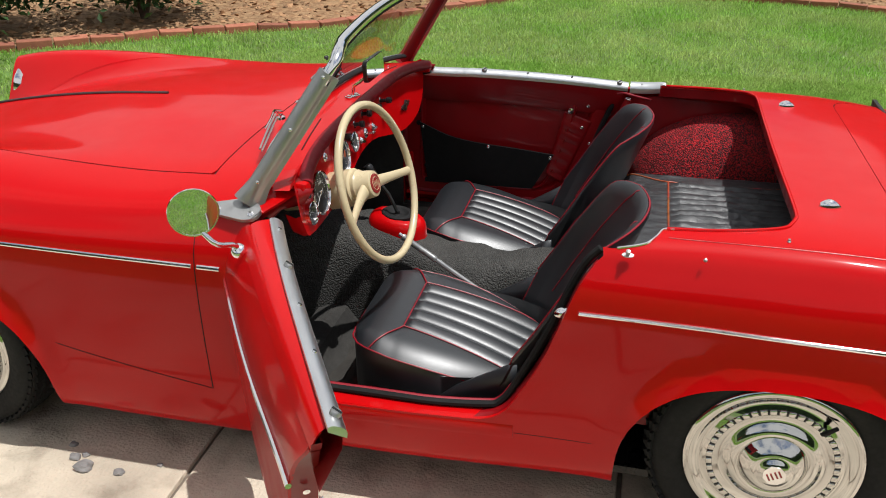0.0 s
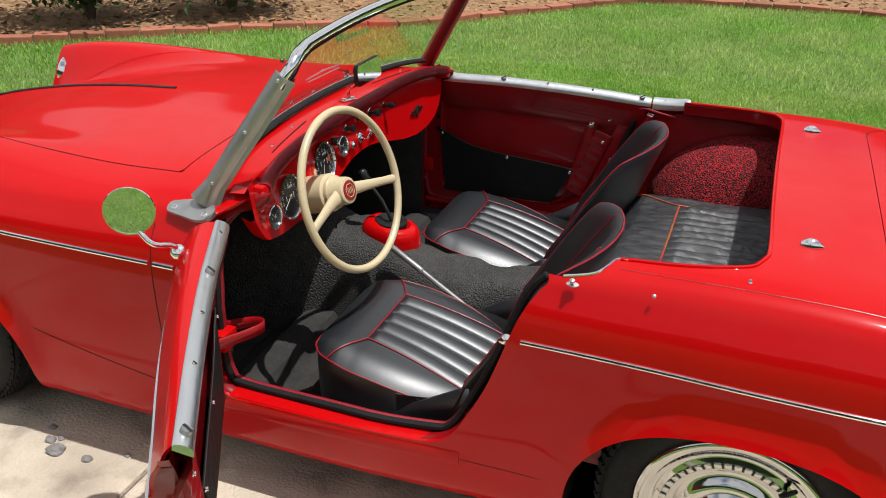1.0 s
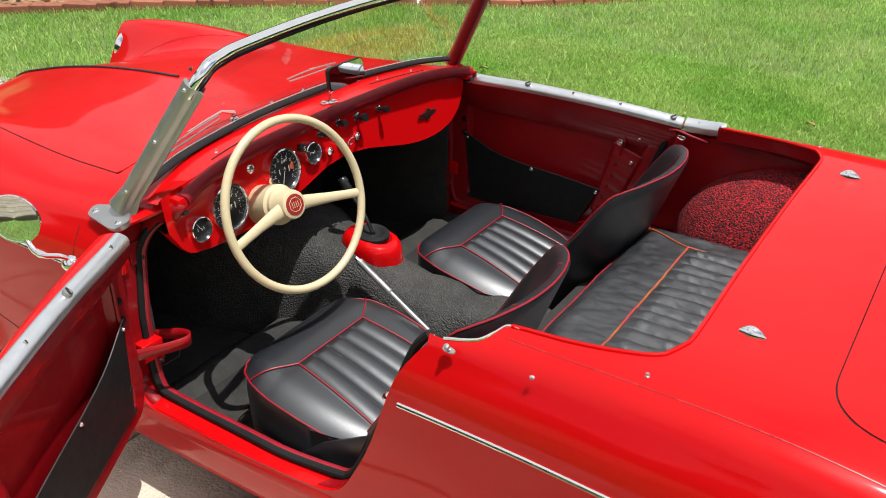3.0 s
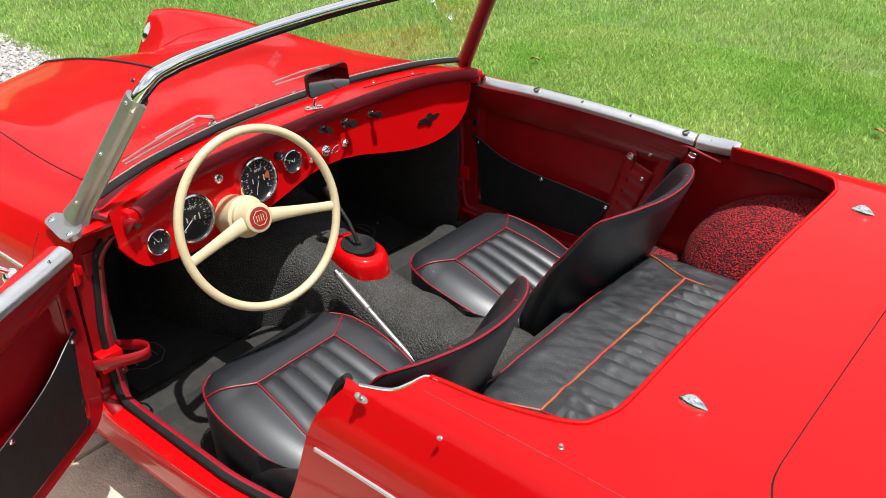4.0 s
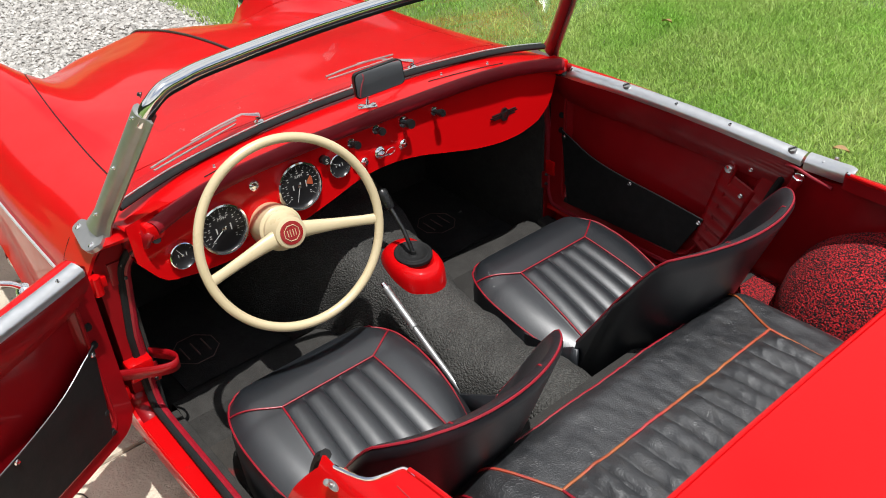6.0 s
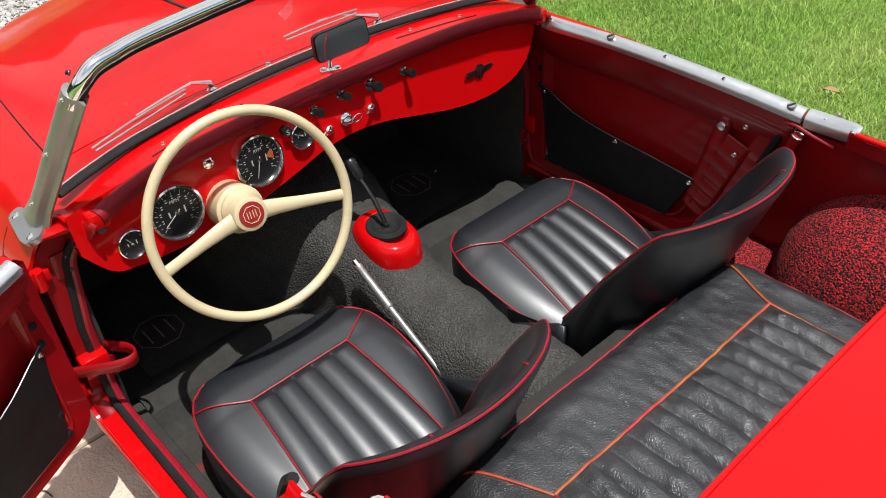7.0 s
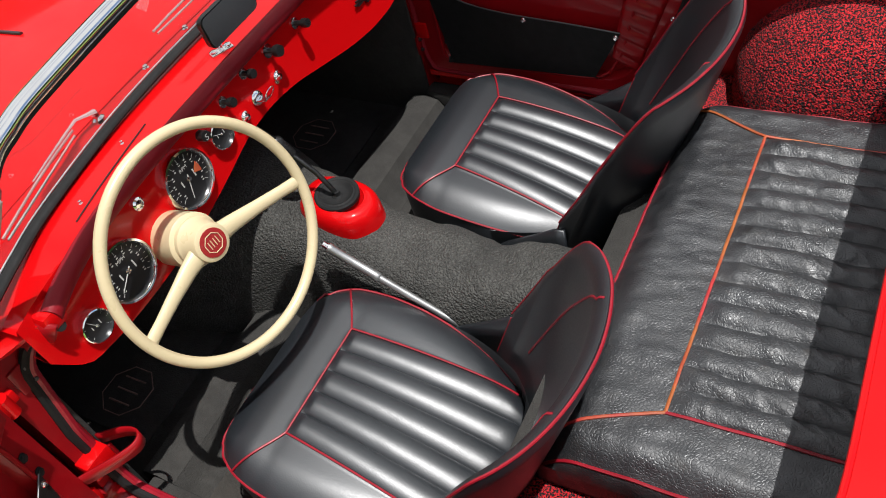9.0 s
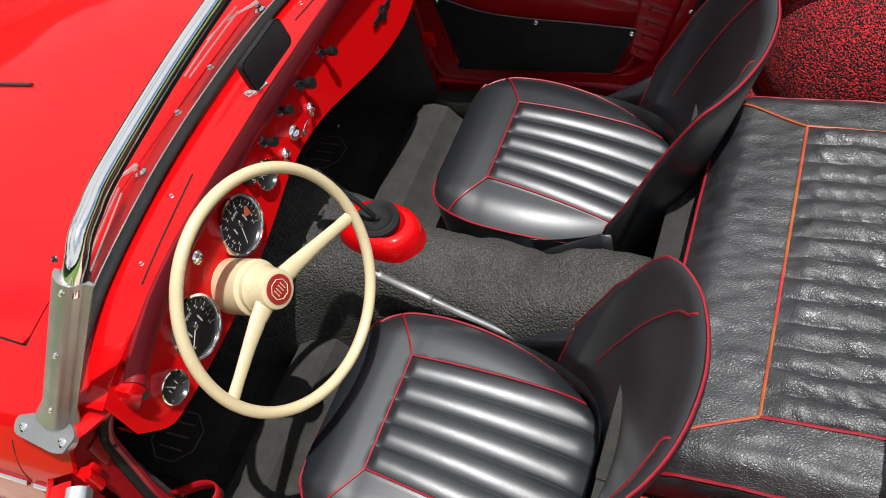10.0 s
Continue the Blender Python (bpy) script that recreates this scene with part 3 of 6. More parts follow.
def panel(name, x0, x1, v0, v1, sides, holes, keeps, mat, parent, label="", step=0.018, thick=0.007, swell=None):
    """A piece of the body skin: holes are cut out of it and keeps bound it. Each is (outline, 'top' or 'side', first v, last v)."""
    xs = np.linspace(x0, x1, max(int((x1 - x0) / step), 3) + 1)
    iv = np.arange(int(v0 * 7), int(v1 * 7) + 1)
    cut = [(o, k, lo, hi, False) for o, k, lo, hi in holes] + [(o, k, lo, hi, True) for o, k, lo, hi in keeps]
    bm = bmesh.new()
    for s in sides:
        rows, pts = [], []
        for x in xs:
            r = skin_row(x)
            rows.append(r)
            pts.append([(x, r[i][0], r[i][1]) for i in iv])

        def flat(kind, q):
            return np.array((q[0], q[1] * s)) if kind == "top" else np.array((q[0], q[2]))

        def good(q, v):
            for o, k, lo, hi, want in cut:
                if lo <= v <= hi and inside(o, flat(k, q)) != want:
                    return False
            return True

        n, m = len(xs), len(iv)
        ok = np.zeros((n - 1, m - 1), bool)
        for i in range(n - 1):
            for j in range(m - 1):
                q = (np.array(pts[i][j]) + pts[i + 1][j] + pts[i][j + 1] + pts[i + 1][j + 1]) / 4
                ok[i, j] = good(q, (iv[j] + 0.5) / 7)
        verts = {}
        for i in range(n):
            for j in range(m):
                around = [ok[a, b] for a in (i - 1, i) for b in (j - 1, j) if 0 <= a < n - 1 and 0 <= b < m - 1]
                if not any(around):
                    continue
                q = np.array(pts[i][j])
                if not all(around):
                    best = None
                    for o, k, lo, hi, want in cut:
                        if lo - 0.3 <= iv[j] / 7 <= hi + 0.3:
                            e, d = nearest(o, flat(k, q))
                            if d < 0.035 and (best is None or d < best[0]):
                                best = (d, k, e)
                    if best:
                        d, k, e = best
                        r = skin_row(e[0])
                        want_a = abs(e[1]) if k == "top" else e[1]
                        col = 0 if k == "top" else 1
                        lo_i, hi_i = max(iv[j] - 9, 0), min(iv[j] + 9, NV)
                        f = r[lo_i:hi_i + 1]
                        g = f[:, col] - want_a
                        cand = [t for t in range(len(g) - 1) if g[t] * g[t + 1] <= 0]
                        if cand:
                            t = min(cand, key=lambda t: abs(t + lo_i - iv[j]))
                            u = 0 if g[t] == g[t + 1] else g[t] / (g[t] - g[t + 1])
                            p2 = f[t] * (1 - u) + f[t + 1] * u
                            q = np.array((e[0], p2[0], p2[1]))
                if swell is not None and iv[j] / 7 > 5.0:
                    q[1] += swell(q[0], q[2])
                verts[i, j] = bm.verts.new((q[0], q[1] * s, q[2]))
        for i in range(n - 1):
            for j in range(m - 1):
                if ok[i, j]:
                    f = (verts[i, j], verts[i + 1, j], verts[i + 1, j + 1], verts[i, j + 1])
                    bm.faces.new(f if s > 0 else f[::-1])
    bmesh.ops.remove_doubles(bm, verts=bm.verts, dist=0.0006)
    ob = part(name, bm, mat, parent, label, sharp=60)
    # the shell's normals must point outwards before it gets its thickness
    me = ob.data
    c = sum((p.normal.dot(Vector((0, p.center.y, p.center.z - 0.45))) for p in me.polygons))
    if c < 0:
        me.flip_normals()
    if thick:
        sol = ob.modifiers.new("thickness", "SOLIDIFY")
        sol.thickness, sol.offset = thick, -1
        es = ob.modifiers.new("crisp_edges", "EDGE_SPLIT")
        es.split_angle = radians(50)
    return ob


def arch_swell(x, z):
    """The rolled lip that stands out round each wheel opening."""
    out = 0.0
    for cx in (0.0, -2.03):
        r = (abs(x - cx) / 0.325) ** 2.4 + (max(z - 0.2, 0) / 0.285) ** 2.4
        r = r ** (1 / 2.4) if r > 0 else 0
        d = (r - 1) * 0.29
        if -0.03 < d < 0.12:
            out = max(out, 0.022 * math.exp(-(d / 0.027) ** 2) * min(max((z - 0.10) / 0.25, 0), 1))
    return out


def grow(poly, d):
    c = poly.mean(0)
    return c + (poly - c) * (1 + d / np.abs(poly - c).max())


HOLES = [(COCKPIT, "top", 0, 5.0), (DOORWAY, "side", 3.4, 9), (ARCHES[0], "side", 5, 9), (ARCHES[1], "side", 5, 9), (grow(BONNET, 0.003), "top", 0, 4.6), (grow(BOOT, 0.002), "top", 0, 4.4)]
body = panel("body", -2.585, 0.78, 0, 9, (1, -1), HOLES, [], RED, car, "glossy red body shell with rolled wheel openings", swell=arch_swell)
panel("bonnet", -2.6, -1.25, 0, 4.6, (1, -1), [], [(grow(BONNET, -0.002), "top", 0, 4.6)], RED, car, "glossy red bonnet with a centre strip")
panel("boot_lid", 0.17, 0.65, 0, 4.4, (1, -1), [], [(grow(BOOT, -0.0025), "top", 0, 4.4)], RED, car, "red boot lid with rounded corners")


def skin_point(x, z, s, out=0.0):
    """The place on the body's side at a height."""
    r = skin_row(x)[35:]
    g = r[:, 1]
    a = float(np.interp(-z, -g, r[:, 0]))
    return Vector((x, s * (a + out), z))


def top_point(x, y, out=0.0):
    r = skin_row(x)[:42]
    return Vector((x, y, float(np.interp(abs(y), r[:, 0], r[:, 1])) + out))


# dark gaps round bonnet and boot lid
for outline, name in ((BONNET, "panel_gap"), (BOOT, "panel_gap")):
    far = [] if outline is BOOT else [p for p in outline if p[1] >= 0.0 and p[0] <= -1.58]
    bm = bmesh.new()
    tube(bm, [top_point(x, y, -0.004) for x, y in outline], 0.0035, 6, closed=True)
    part(name, bm, RUBBER, car)
    if far:
        bm = bmesh.new()
        tube(bm, [top_point(x, y, -0.0034) for x, y in far], 0.0040, 6)
        part("gap_filler", bm, RED, car)

# end caps that close nose and tail
for x, name in ((-2.580, "nose_panel"), (0.775, "tail_panel")):
    bm = bmesh.new()
    r = skin_row(x)
    ring = [bm.verts.new((x, a, z)) for a, z in r] + [bm.verts.new((x, -a, z)) for a, z in r[:0:-1]]
    bm.faces.new(ring)
    part(name, bm, RED, car)

# underbody pan and wheel wells
bm = bmesh.new()
box(bm, (-2.5, -0.56, 0.13), (0.7, 0.56, 0.15))
part("underbody", bm, BLACK_PLASTIC, car)
for cx in (0.0, -2.03):
    for s in (1, -1):
        bm = bmesh.new()
        grid(bm, [[(x, s * y, z) for x, z in well(cx)] for y in (0.40, 0.640)])
        bm.faces.new([bm.verts.new((x, s * 0.40, z)) for x, z in well(cx)])
        part("wheel_well", bm, RUBBER, car)

# ---- wheels ----


bm = bmesh.new()
box(bm, (-0.0065, -0.0070, -0.004), (0.0065, 0.0070, 0.0022), 0.002, segments=2)
FIN = finish(bm, "fin")
FIN.materials.append(DISC_CHROME)
bm = bmesh.new()
box(bm, (-0.006, -0.0020, -0.002), (0.006, 0.0020, 0.0022), 0.001, segments=1)
SLOT = finish(bm, "slot")
SLOT.materials.append(BLACK_PLASTIC)


def wheel(cx, s, turn=0.0):
    """Tyre, steel rim and full chrome wheel disc."""
    m = axis_pose((cx, s * 0.575, 0.284), (math.sin(turn) * s, s * math.cos(turn), 0))
    bm = bmesh.new()
    prof = [(0.178, -0.055), (0.20, -0.066), (0.230, -0.070), (0.247, -0.062), (0.259, -0.045), (0.2625, -0.02), (0.2625, 0.02), (0.259, 0.045), (0.247, 0.062), (0.230, 0.070), (0.20, 0.066), (0.178, 0.055)]
    lathe(bm, prof, m, 56, close=False)
    tyre = part("tyre", bm, RUBBER, car, "black tyre with block tread")
    bm = bmesh.new()
    for k in range(64):
        a = 2 * math.pi * k / 64
        for h, r0 in ((-0.040, 0.2605), (-0.014, 0.263), (0.014, 0.263), (0.040, 0.2605), (0.058, 0.250)):
            b = a + (0.03 if h in (-0.014, 0.040) else 0)
            mm = m @ pose(0, 0, 0, 0, 0, math.degrees(b)) @ pose(r0, 0, h, 0, 38 if h > 0.05 else 0, 14)
            box(bm, (-0.004, -0.0095, -0.0095), (0.003, 0.0095, 0.0095), m=mm)
    part("tread", bm, RUBBER, tyre)
    bm = bmesh.new()
    lathe(bm, [(0.186, 0.044), (0.186, 0.060), (0.180, 0.066), (0.170, 0.067), (0.160, 0.060), (0.150, 0.054), (0.142, 0.055), (0.132, 0.063), (0.124, 0.063), (0.112, 0.056), (0.098, 0.058), (0.092, 0.067),
               (0.078, 0.073), (0.070, 0.070), (0.064, 0.078), (0.050, 0.093), (0.040, 0.096), (0.034, 0.096), (0.031, 0.101), (0.012, 0.104), (0.0, 0.104)], m, 72)
    disc = part("wheel_disc", bm, DISC_CHROME, car, "polished chrome full wheel disc", sharp=60)
    for k in range(44):
        fin = new("fin", FIN)
        fin.parent = disc
        fin.matrix_local = m @ pose(0, 0, 0, 0, 0, 360 * k / 44) @ pose(0.1285, 0, 0.0625)
        slot = new("slot", SLOT)
        slot.parent = disc
        slot.matrix_local = m @ pose(0, 0, 0, 0, 0, 360 * (k + 0.5) / 44) @ pose(0.1285, 0, 0.0620)
    bm = bmesh.new()
    vm = m @ pose(0, 0, 0, 0, 0, -48 * s)
    tube(bm, [vm @ Vector((0.122, 0.0, 0.062)), vm @ Vector((0.14, 0.0, 0.070)), vm @ Vector((0.158, 0.002, 0.076))], [0.0055, 0.005, 0.0045], 8)
    part("valve_stem", bm, RUBBER, disc)
    bm = bmesh.new()
    slab(bm, [(0.024 * math.cos(t), 0.024 * math.sin(t)) for t in np.arange(8) * math.pi / 4 + 0.39], 0.1035, 0.0015, lambda u, v, h: m @ Vector((u, v, h)))
    part("emblem", bm, CHROME, disc)
    bm = bmesh.new()
    for u in (-0.013, -0.005, 0.004, 0.012):
        box(bm, (u - 0.0018, -0.008, 0.105), (u + 0.0018, 0.008, 0.1065), m=m @ pose(0, 0, 0, 0, 0, 28))
    part("emblem_bars", bm, EMBLEM, disc)


for cx in (0.0, -2.010):
    for s in (1, -1):
        wheel(cx, s, radians(8) if cx < -1 else 0.0)

# ---- brightwork and seams on the skin ----


def strip(name, x0, x1, s, z0, z1, r, mat, out=0.004, n=24, flat=0.55, parent=None):
    bm = bmesh.new()
    pts = [skin_point(x, z0 + (z1 - z0) * (x - x0) / (x1 - x0), s, out) for x in np.linspace(x0, x1, n)]
    tube(bm, pts, r, 8, up=(0, 0, 1))
    return part(name, bm, mat, parent or car)


for s in (1, -1):
    strip("side_trim", -2.4, -1.272, s, 0.615, 0.617, 0.0050, CHROME, 0.002)
    strip("side_trim", -0.430, 0.7, s, 0.600, 0.585, 0.0046, CHROME, 0.002)
    strip("side_trim", -1.258, -1.205, s, 0.617, 0.617, 0.0055, CHROME, 0.002, 5)
    bm = bmesh.new()
    tube(bm, [skin_point(-1.266, z, s, -0.0003) for z in np.linspace(0.285, 0.70, 24)], 0.0013, 6)
    part("wing_seam", bm, RUBBER, car)
    bm = bmesh.new()
    tube(bm, [skin_point(x, 0.372 - 0.087 * t ** 0.8, s, -0.0003) for t, x in [(t, -1.722 + 0.456 * t) for t in np.linspace(0, 1, 20)]], 0.0013, 6)
    part("wing_seam", bm, RUBBER, car)
    bm = bmesh.new()
    tube(bm, [top_point(x, s * 0.577, 0.0003) for t, x in [(t, -0.27 + 0.9 * t) for t in np.linspace(0, 1, 30)]], 0.0009, 6)
    part("wing_seam", bm, EMBLEM, car)
    strip("sill_seam", -0.55, -0.32, s, 0.268, 0.262, 0.0009, RUBBER, -0.0002, 10)
# chrome strip in dark steel: the reflection of dark trees is put into its colour
bm = bmesh.new()
tube(bm, [top_point(x, 0, 0.002) for x in np.linspace(-2.52, -1.685, 40)], 0.0042, 8)
part("bonnet_strip", bm, DARK_STEEL, car, "slim chrome strip down the bonnet, dark reflection put into its colour")
for s in (1, -1):
    bm = bmesh.new()
    m = axis_pose((-2.556, s * 0.512, 0.612), (-1, 0, 0.05)) @ Matrix.Scale(0.92, 4)
    lathe(bm, [(0.084, -0.02), (0.087, 0.006), (0.086, 0.013), (0.078, 0.016), (0.073, 0.013)], m, 40, close=False)
    lamp = part("headlamp", bm, CHROME, car, "round headlamp with chrome rim")
    bm = bmesh.new()
    lathe(bm, [(0.074, 0.013), (0.05, 0.018), (0.025, 0.022), (0.0, 0.023)], m, 32)
    part("lens", bm, WHITE, lamp)
# hood fittings on the rear deck
for y in (0.377, -0.377):
    bm = bmesh.new()
    m = Matrix.Translation(top_point(0.06, y)) @ Matrix.LocRotScale(None, Euler((0, 0, 0)), (1, 1, 1))
    rows = []
    for t in np.linspace(0, 1, 9):
        w = 0.0118 * math.sin(math.pi * min(t * 0.86 + 0.12, 1)) ** 0.7 + 0.0005
        hgt = 0.015 * math.sin(math.pi * (t * 0.85 + 0.12)) + 0.002
        rows.append([m @ Vector((-0.020 + 0.042 * t, w * math.cos(a), hgt * math.sin(a))) for a in np.linspace(0, math.pi, 9)])
    vs = grid(bm, rows)
    bm.faces.new(vs[0])
    bm.faces.new(vs[-1])
    part("hood_socket", bm, CHROME, car, "teardrop chrome hood socket")


def stud(at, normal, r, mat=CHROME, name="stud", parent=None):
    bm = bmesh.new()
    lathe(bm, [(r * 1.3, 0), (r * 1.3, 0.0012), (r, 0.0016), (r * 0.7, 0.0032), (r, 0.0046), (r * 0.9, 0.006), (0, 0.0066)], axis_pose(at, normal), 12)
    return part(name, bm, mat, parent or car)


for s in (1, -1):
    stud(top_point(-0.041, s * 0.558), (0, 0, 1), 0.0030, SATIN)
    stud(skin_point(-0.198, 0.732, s), (0, s * 0.7, 0.8), 0.0030, SATIN)
    bm = bmesh.new()
    m = axis_pose(skin_point(-0.346, 0.728, s), (0, s * 0.55, 0.85))
    lathe(bm, [(0.0075, 0), (0.0070, 0.0025), (0, 0.003)], m @ Matrix.Diagonal((1.7, 0.75, 1, 1)), 20)
    lathe(bm, [(0.0040, 0.002), (0.0032, 0.010), (0.0052, 0.013), (0.0045, 0.017), (0, 0.018)], m, 12)
    part("hood_stud", bm, SATIN, car)

# ---- cockpit tub ----


def plate(name, pts, mat, parent=None, label="", thick=0.004):
    bm = bmesh.new()
    bm.faces.new([bm.verts.new(p) for p in pts])
    ob = part(name, bm, mat, parent or car, label, smooth=False)
    sol = ob.modifiers.new("thickness", "SOLIDIFY")
    sol.thickness, sol.offset = thick, 0
    return ob


def block(name, lo, hi, mat, bevel=0.004, parent=None, label=""):
    bm = bmesh.new()
    box(bm, lo, hi, bevel)
    return part(name, bm, mat, parent or car, label)


block("floor_pan", (-1.95, -0.603, 0.150), (-0.44, 0.603, 0.166), BLACK_CARPET, 0.002, label="black carpeted floor")
for s in (1, -1):
    block("floor_covering", (-1.09, min(s * 0.10, s * 0.575), 0.166), (-0.47, max(s * 0.10, s * 0.575), 0.182), WORN_FLOOR if s < 0 else BLACK_CARPET, 0.004, label="worn black floor carpet")
block("bulkhead", (-1.73, -0.605, 0.14), (-1.70, 0.605, 0.72), BLACK_CARPET, 0.002)
for s in (1, -1):
    block("kick_panel", (-1.70, s * 0.600 - 0.004, 0.15), (-1.15, s * 0.600 + 0.004, 0.70), BLACK_CARPET, 0.002)
    # jamb of the doorway
    bm = bmesh.new()
    ring = [p for p in DOORWAY if p[1] < 0.70]
    ring = [tuple(p) for p in ring] + [(-0.405, 0.705)]
    rows = []
    for d in (0.004, 0.030, 0.052):
        rows.append([(x, s * (max(abs(skin_point(x, min(z, 0.74), 1).y), 0.60) - d * min(1, max(0.3, (0.78 - z) / 0.2)) - 0.002), z - 0.001) for x, z in ring])
    grid(bm, rows)
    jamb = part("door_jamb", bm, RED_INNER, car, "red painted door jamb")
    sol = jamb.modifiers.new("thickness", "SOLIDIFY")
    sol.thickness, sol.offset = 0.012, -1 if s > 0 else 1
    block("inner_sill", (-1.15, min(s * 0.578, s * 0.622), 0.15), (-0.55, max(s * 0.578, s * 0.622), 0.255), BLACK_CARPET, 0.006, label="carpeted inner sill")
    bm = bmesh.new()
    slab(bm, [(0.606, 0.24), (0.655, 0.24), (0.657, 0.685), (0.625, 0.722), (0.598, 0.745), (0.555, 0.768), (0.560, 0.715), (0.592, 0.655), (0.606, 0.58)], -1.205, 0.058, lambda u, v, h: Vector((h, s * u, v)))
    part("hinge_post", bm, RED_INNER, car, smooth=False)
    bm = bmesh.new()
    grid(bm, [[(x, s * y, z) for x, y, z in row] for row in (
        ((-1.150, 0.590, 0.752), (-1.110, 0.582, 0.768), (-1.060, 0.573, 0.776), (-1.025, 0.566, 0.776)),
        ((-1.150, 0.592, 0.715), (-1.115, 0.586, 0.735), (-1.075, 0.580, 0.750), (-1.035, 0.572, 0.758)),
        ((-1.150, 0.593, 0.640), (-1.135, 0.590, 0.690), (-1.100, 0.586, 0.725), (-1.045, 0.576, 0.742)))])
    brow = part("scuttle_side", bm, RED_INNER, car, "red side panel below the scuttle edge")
    sol = brow.modifiers.new("thickness", "SOLIDIFY")
    sol.thickness = 0.006
    block("strap_bracket", (-1.150, min(s * 0.606, s * 0.660), 0.402), (-1.116, max(s * 0.606, s * 0.660), 0.446), RED, 0.004)
    bm = bmesh.new()
    tube(bm, [(-1.136, s * 0.664, 0.632), (-1.136, s * 0.664, 0.672)], 0.013, 14)
    box(bm, (-1.160, min(s * 0.640, s * 0.664), 0.640), (-1.136, max(s * 0.640, s * 0.664), 0.664), 0.003)
    part("hinge_lug", bm, RED, car)
    for z in (0.655, 0.385):
        block("hinge_leaf", (-1.149, min(s * 0.592, s * 0.632), z - 0.026), (-1.143, max(s * 0.592, s * 0.632), z + 0.026), RED_INNER, 0.002)
        for dz in (-0.015, 0.015):
            stud(Vector((-1.143, s * 0.604, z + dz)), (1, 0, 0), 0.004, DARK_STEEL, "bolt")
    bm = bmesh.new()
    rows = []
    for x in np.linspace(-1.142, -0.552, 24):
        a = abs(skin_point(x, 0.28, 1).y)
        rows.append([(x, s * (a - 0.02), 0.252), (x, s * (a + 0.000), 0.254), (x, s * (a + 0.002), 0.262), (x, s * (a + 0.001), 0.290), (x, s * (a - 0.003), 0.2965), (x, s * 0.612, 0.2985), (x, s * 0.612, 0.285)])
    vs = grid(bm, rows)
    bm.faces.new(vs[0])
    bm.faces.new(vs[-1])
    part("sill_ledge", bm, RED, car, "red sill ledge below the door opening")
    # draught seal with its red edging
    path = spline([(-1.040, 0.756), (-1.090, 0.737), (-1.132, 0.702), (-1.146, 0.655), (-1.146, 0.55), (-1.144, 0.42), (-1.132, 0.328), (-1.085, 0.306), (-0.85, 0.306), (-0.64, 0.308), (-0.585, 0.325), (-0.54, 0.41), (-0.495, 0.515), (-0.452, 0.635), (-0.425, 0.695), (-0.400, 0.726)], 80)
    ys = [s * (0.628 - 0.024 * min(max((x + 0.75) / 0.2, 0), 1) - (x < -0.9) * float(np.interp(z, (0.50, 0.66, 0.75), (0.0, 0.020, 0.074)))) for x, z in path]
    bm = bmesh.new()
    tube(bm, [(x, y, z) for (x, z), y in zip(path, ys)], 0.0085, 8)
    part("door_seal", bm, RUBBER, car, "black rubber draught seal")
    bm = bmesh.new()
    tube(bm, [(x, y - s * 0.011, z - 0.002) for (x, z), y in zip(path[8:56], ys[8:56])], 0.009, 8)
    part("seal_edging", bm, PIPING, car)
    # quarter panels inside the rear
    pts = [(-0.50, 0.30), (-0.43, 0.60), (-0.38, 0.705), (-0.28, 0.715), (0.34, 0.715), (0.34, 0.30)]
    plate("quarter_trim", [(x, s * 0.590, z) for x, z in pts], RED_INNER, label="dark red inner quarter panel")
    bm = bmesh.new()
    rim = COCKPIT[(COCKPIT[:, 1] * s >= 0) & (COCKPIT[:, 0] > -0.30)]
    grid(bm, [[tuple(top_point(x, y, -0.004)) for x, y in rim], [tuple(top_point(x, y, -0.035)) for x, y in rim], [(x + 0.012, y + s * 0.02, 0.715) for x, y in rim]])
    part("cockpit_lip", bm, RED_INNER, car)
    bm = bmesh.new()
    bead = [p for p in rim if p[0] > -0.275]
    tube(bm, [top_point(x - 0.003 * (x > -0.03), y - s * 0.002, 0.0) for x, y in bead], 0.0042, 8)
    part("rim_bead", bm, RED, car)
block("heel_board", (-0.466, -0.58, 0.15), (-0.445, 0.58, 0.42), BLACK_CARPET, 0.003)
block("shelf_front_carpet", (-0.468, -0.39, 0.395), (-0.398, 0.39, 0.426), BLACK_CARPET, 0.008)
block("rear_shelf", (-0.46, -0.60, 0.40), (0.36, 0.60, 0.418), TUFT, 0.003, label="red and black tufted rear shelf carpet")
block("rear_bulkhead", (0.34, -0.60, 0.40), (0.352, 0.60, 0.75), BLACK_CARPET, 0.002)
# chrome edge along the dip behind each door
for s in (1, -1):
    bm = bmesh.new()
    pts = [top_point(x, s * a, 0.001) for x, a in spline([(-0.368, 0.611), (-0.315, 0.597), (-0.294, 0.577), (-0.281, 0.556), (-0.26, 0.553)], 16)]
    tube(bm, pts, 0.0028, 6)
    part("dip_trim", bm, CHROME, car)
    # wheel arch hump
    bm = bmesh.new()
    rows = []
    for t in np.linspace(0, math.pi / 2, 14):
        rows.append([])
        for u in np.linspace(0, math.pi, 26):
            cx = 0.015 - 0.385 * math.cos(u) * (0.35 + 0.65 * math.sin(t) ** 0.6)
            cz = 0.40 + 0.285 * math.sin(u) ** 0.75 * math.sin(t) ** 0.55
            y = 0.605 - 0.21 * math.cos(t)
            n3 = noise.noise((cx * 60, y * 60, cz * 60)) * 0.004
            rows[-1].append((cx + n3, s * (y + n3), cz + n3))
    grid(bm, rows)
    part("wheel_hump", bm, TUFT, car, "red and black tufted carpet over the wheel hump")

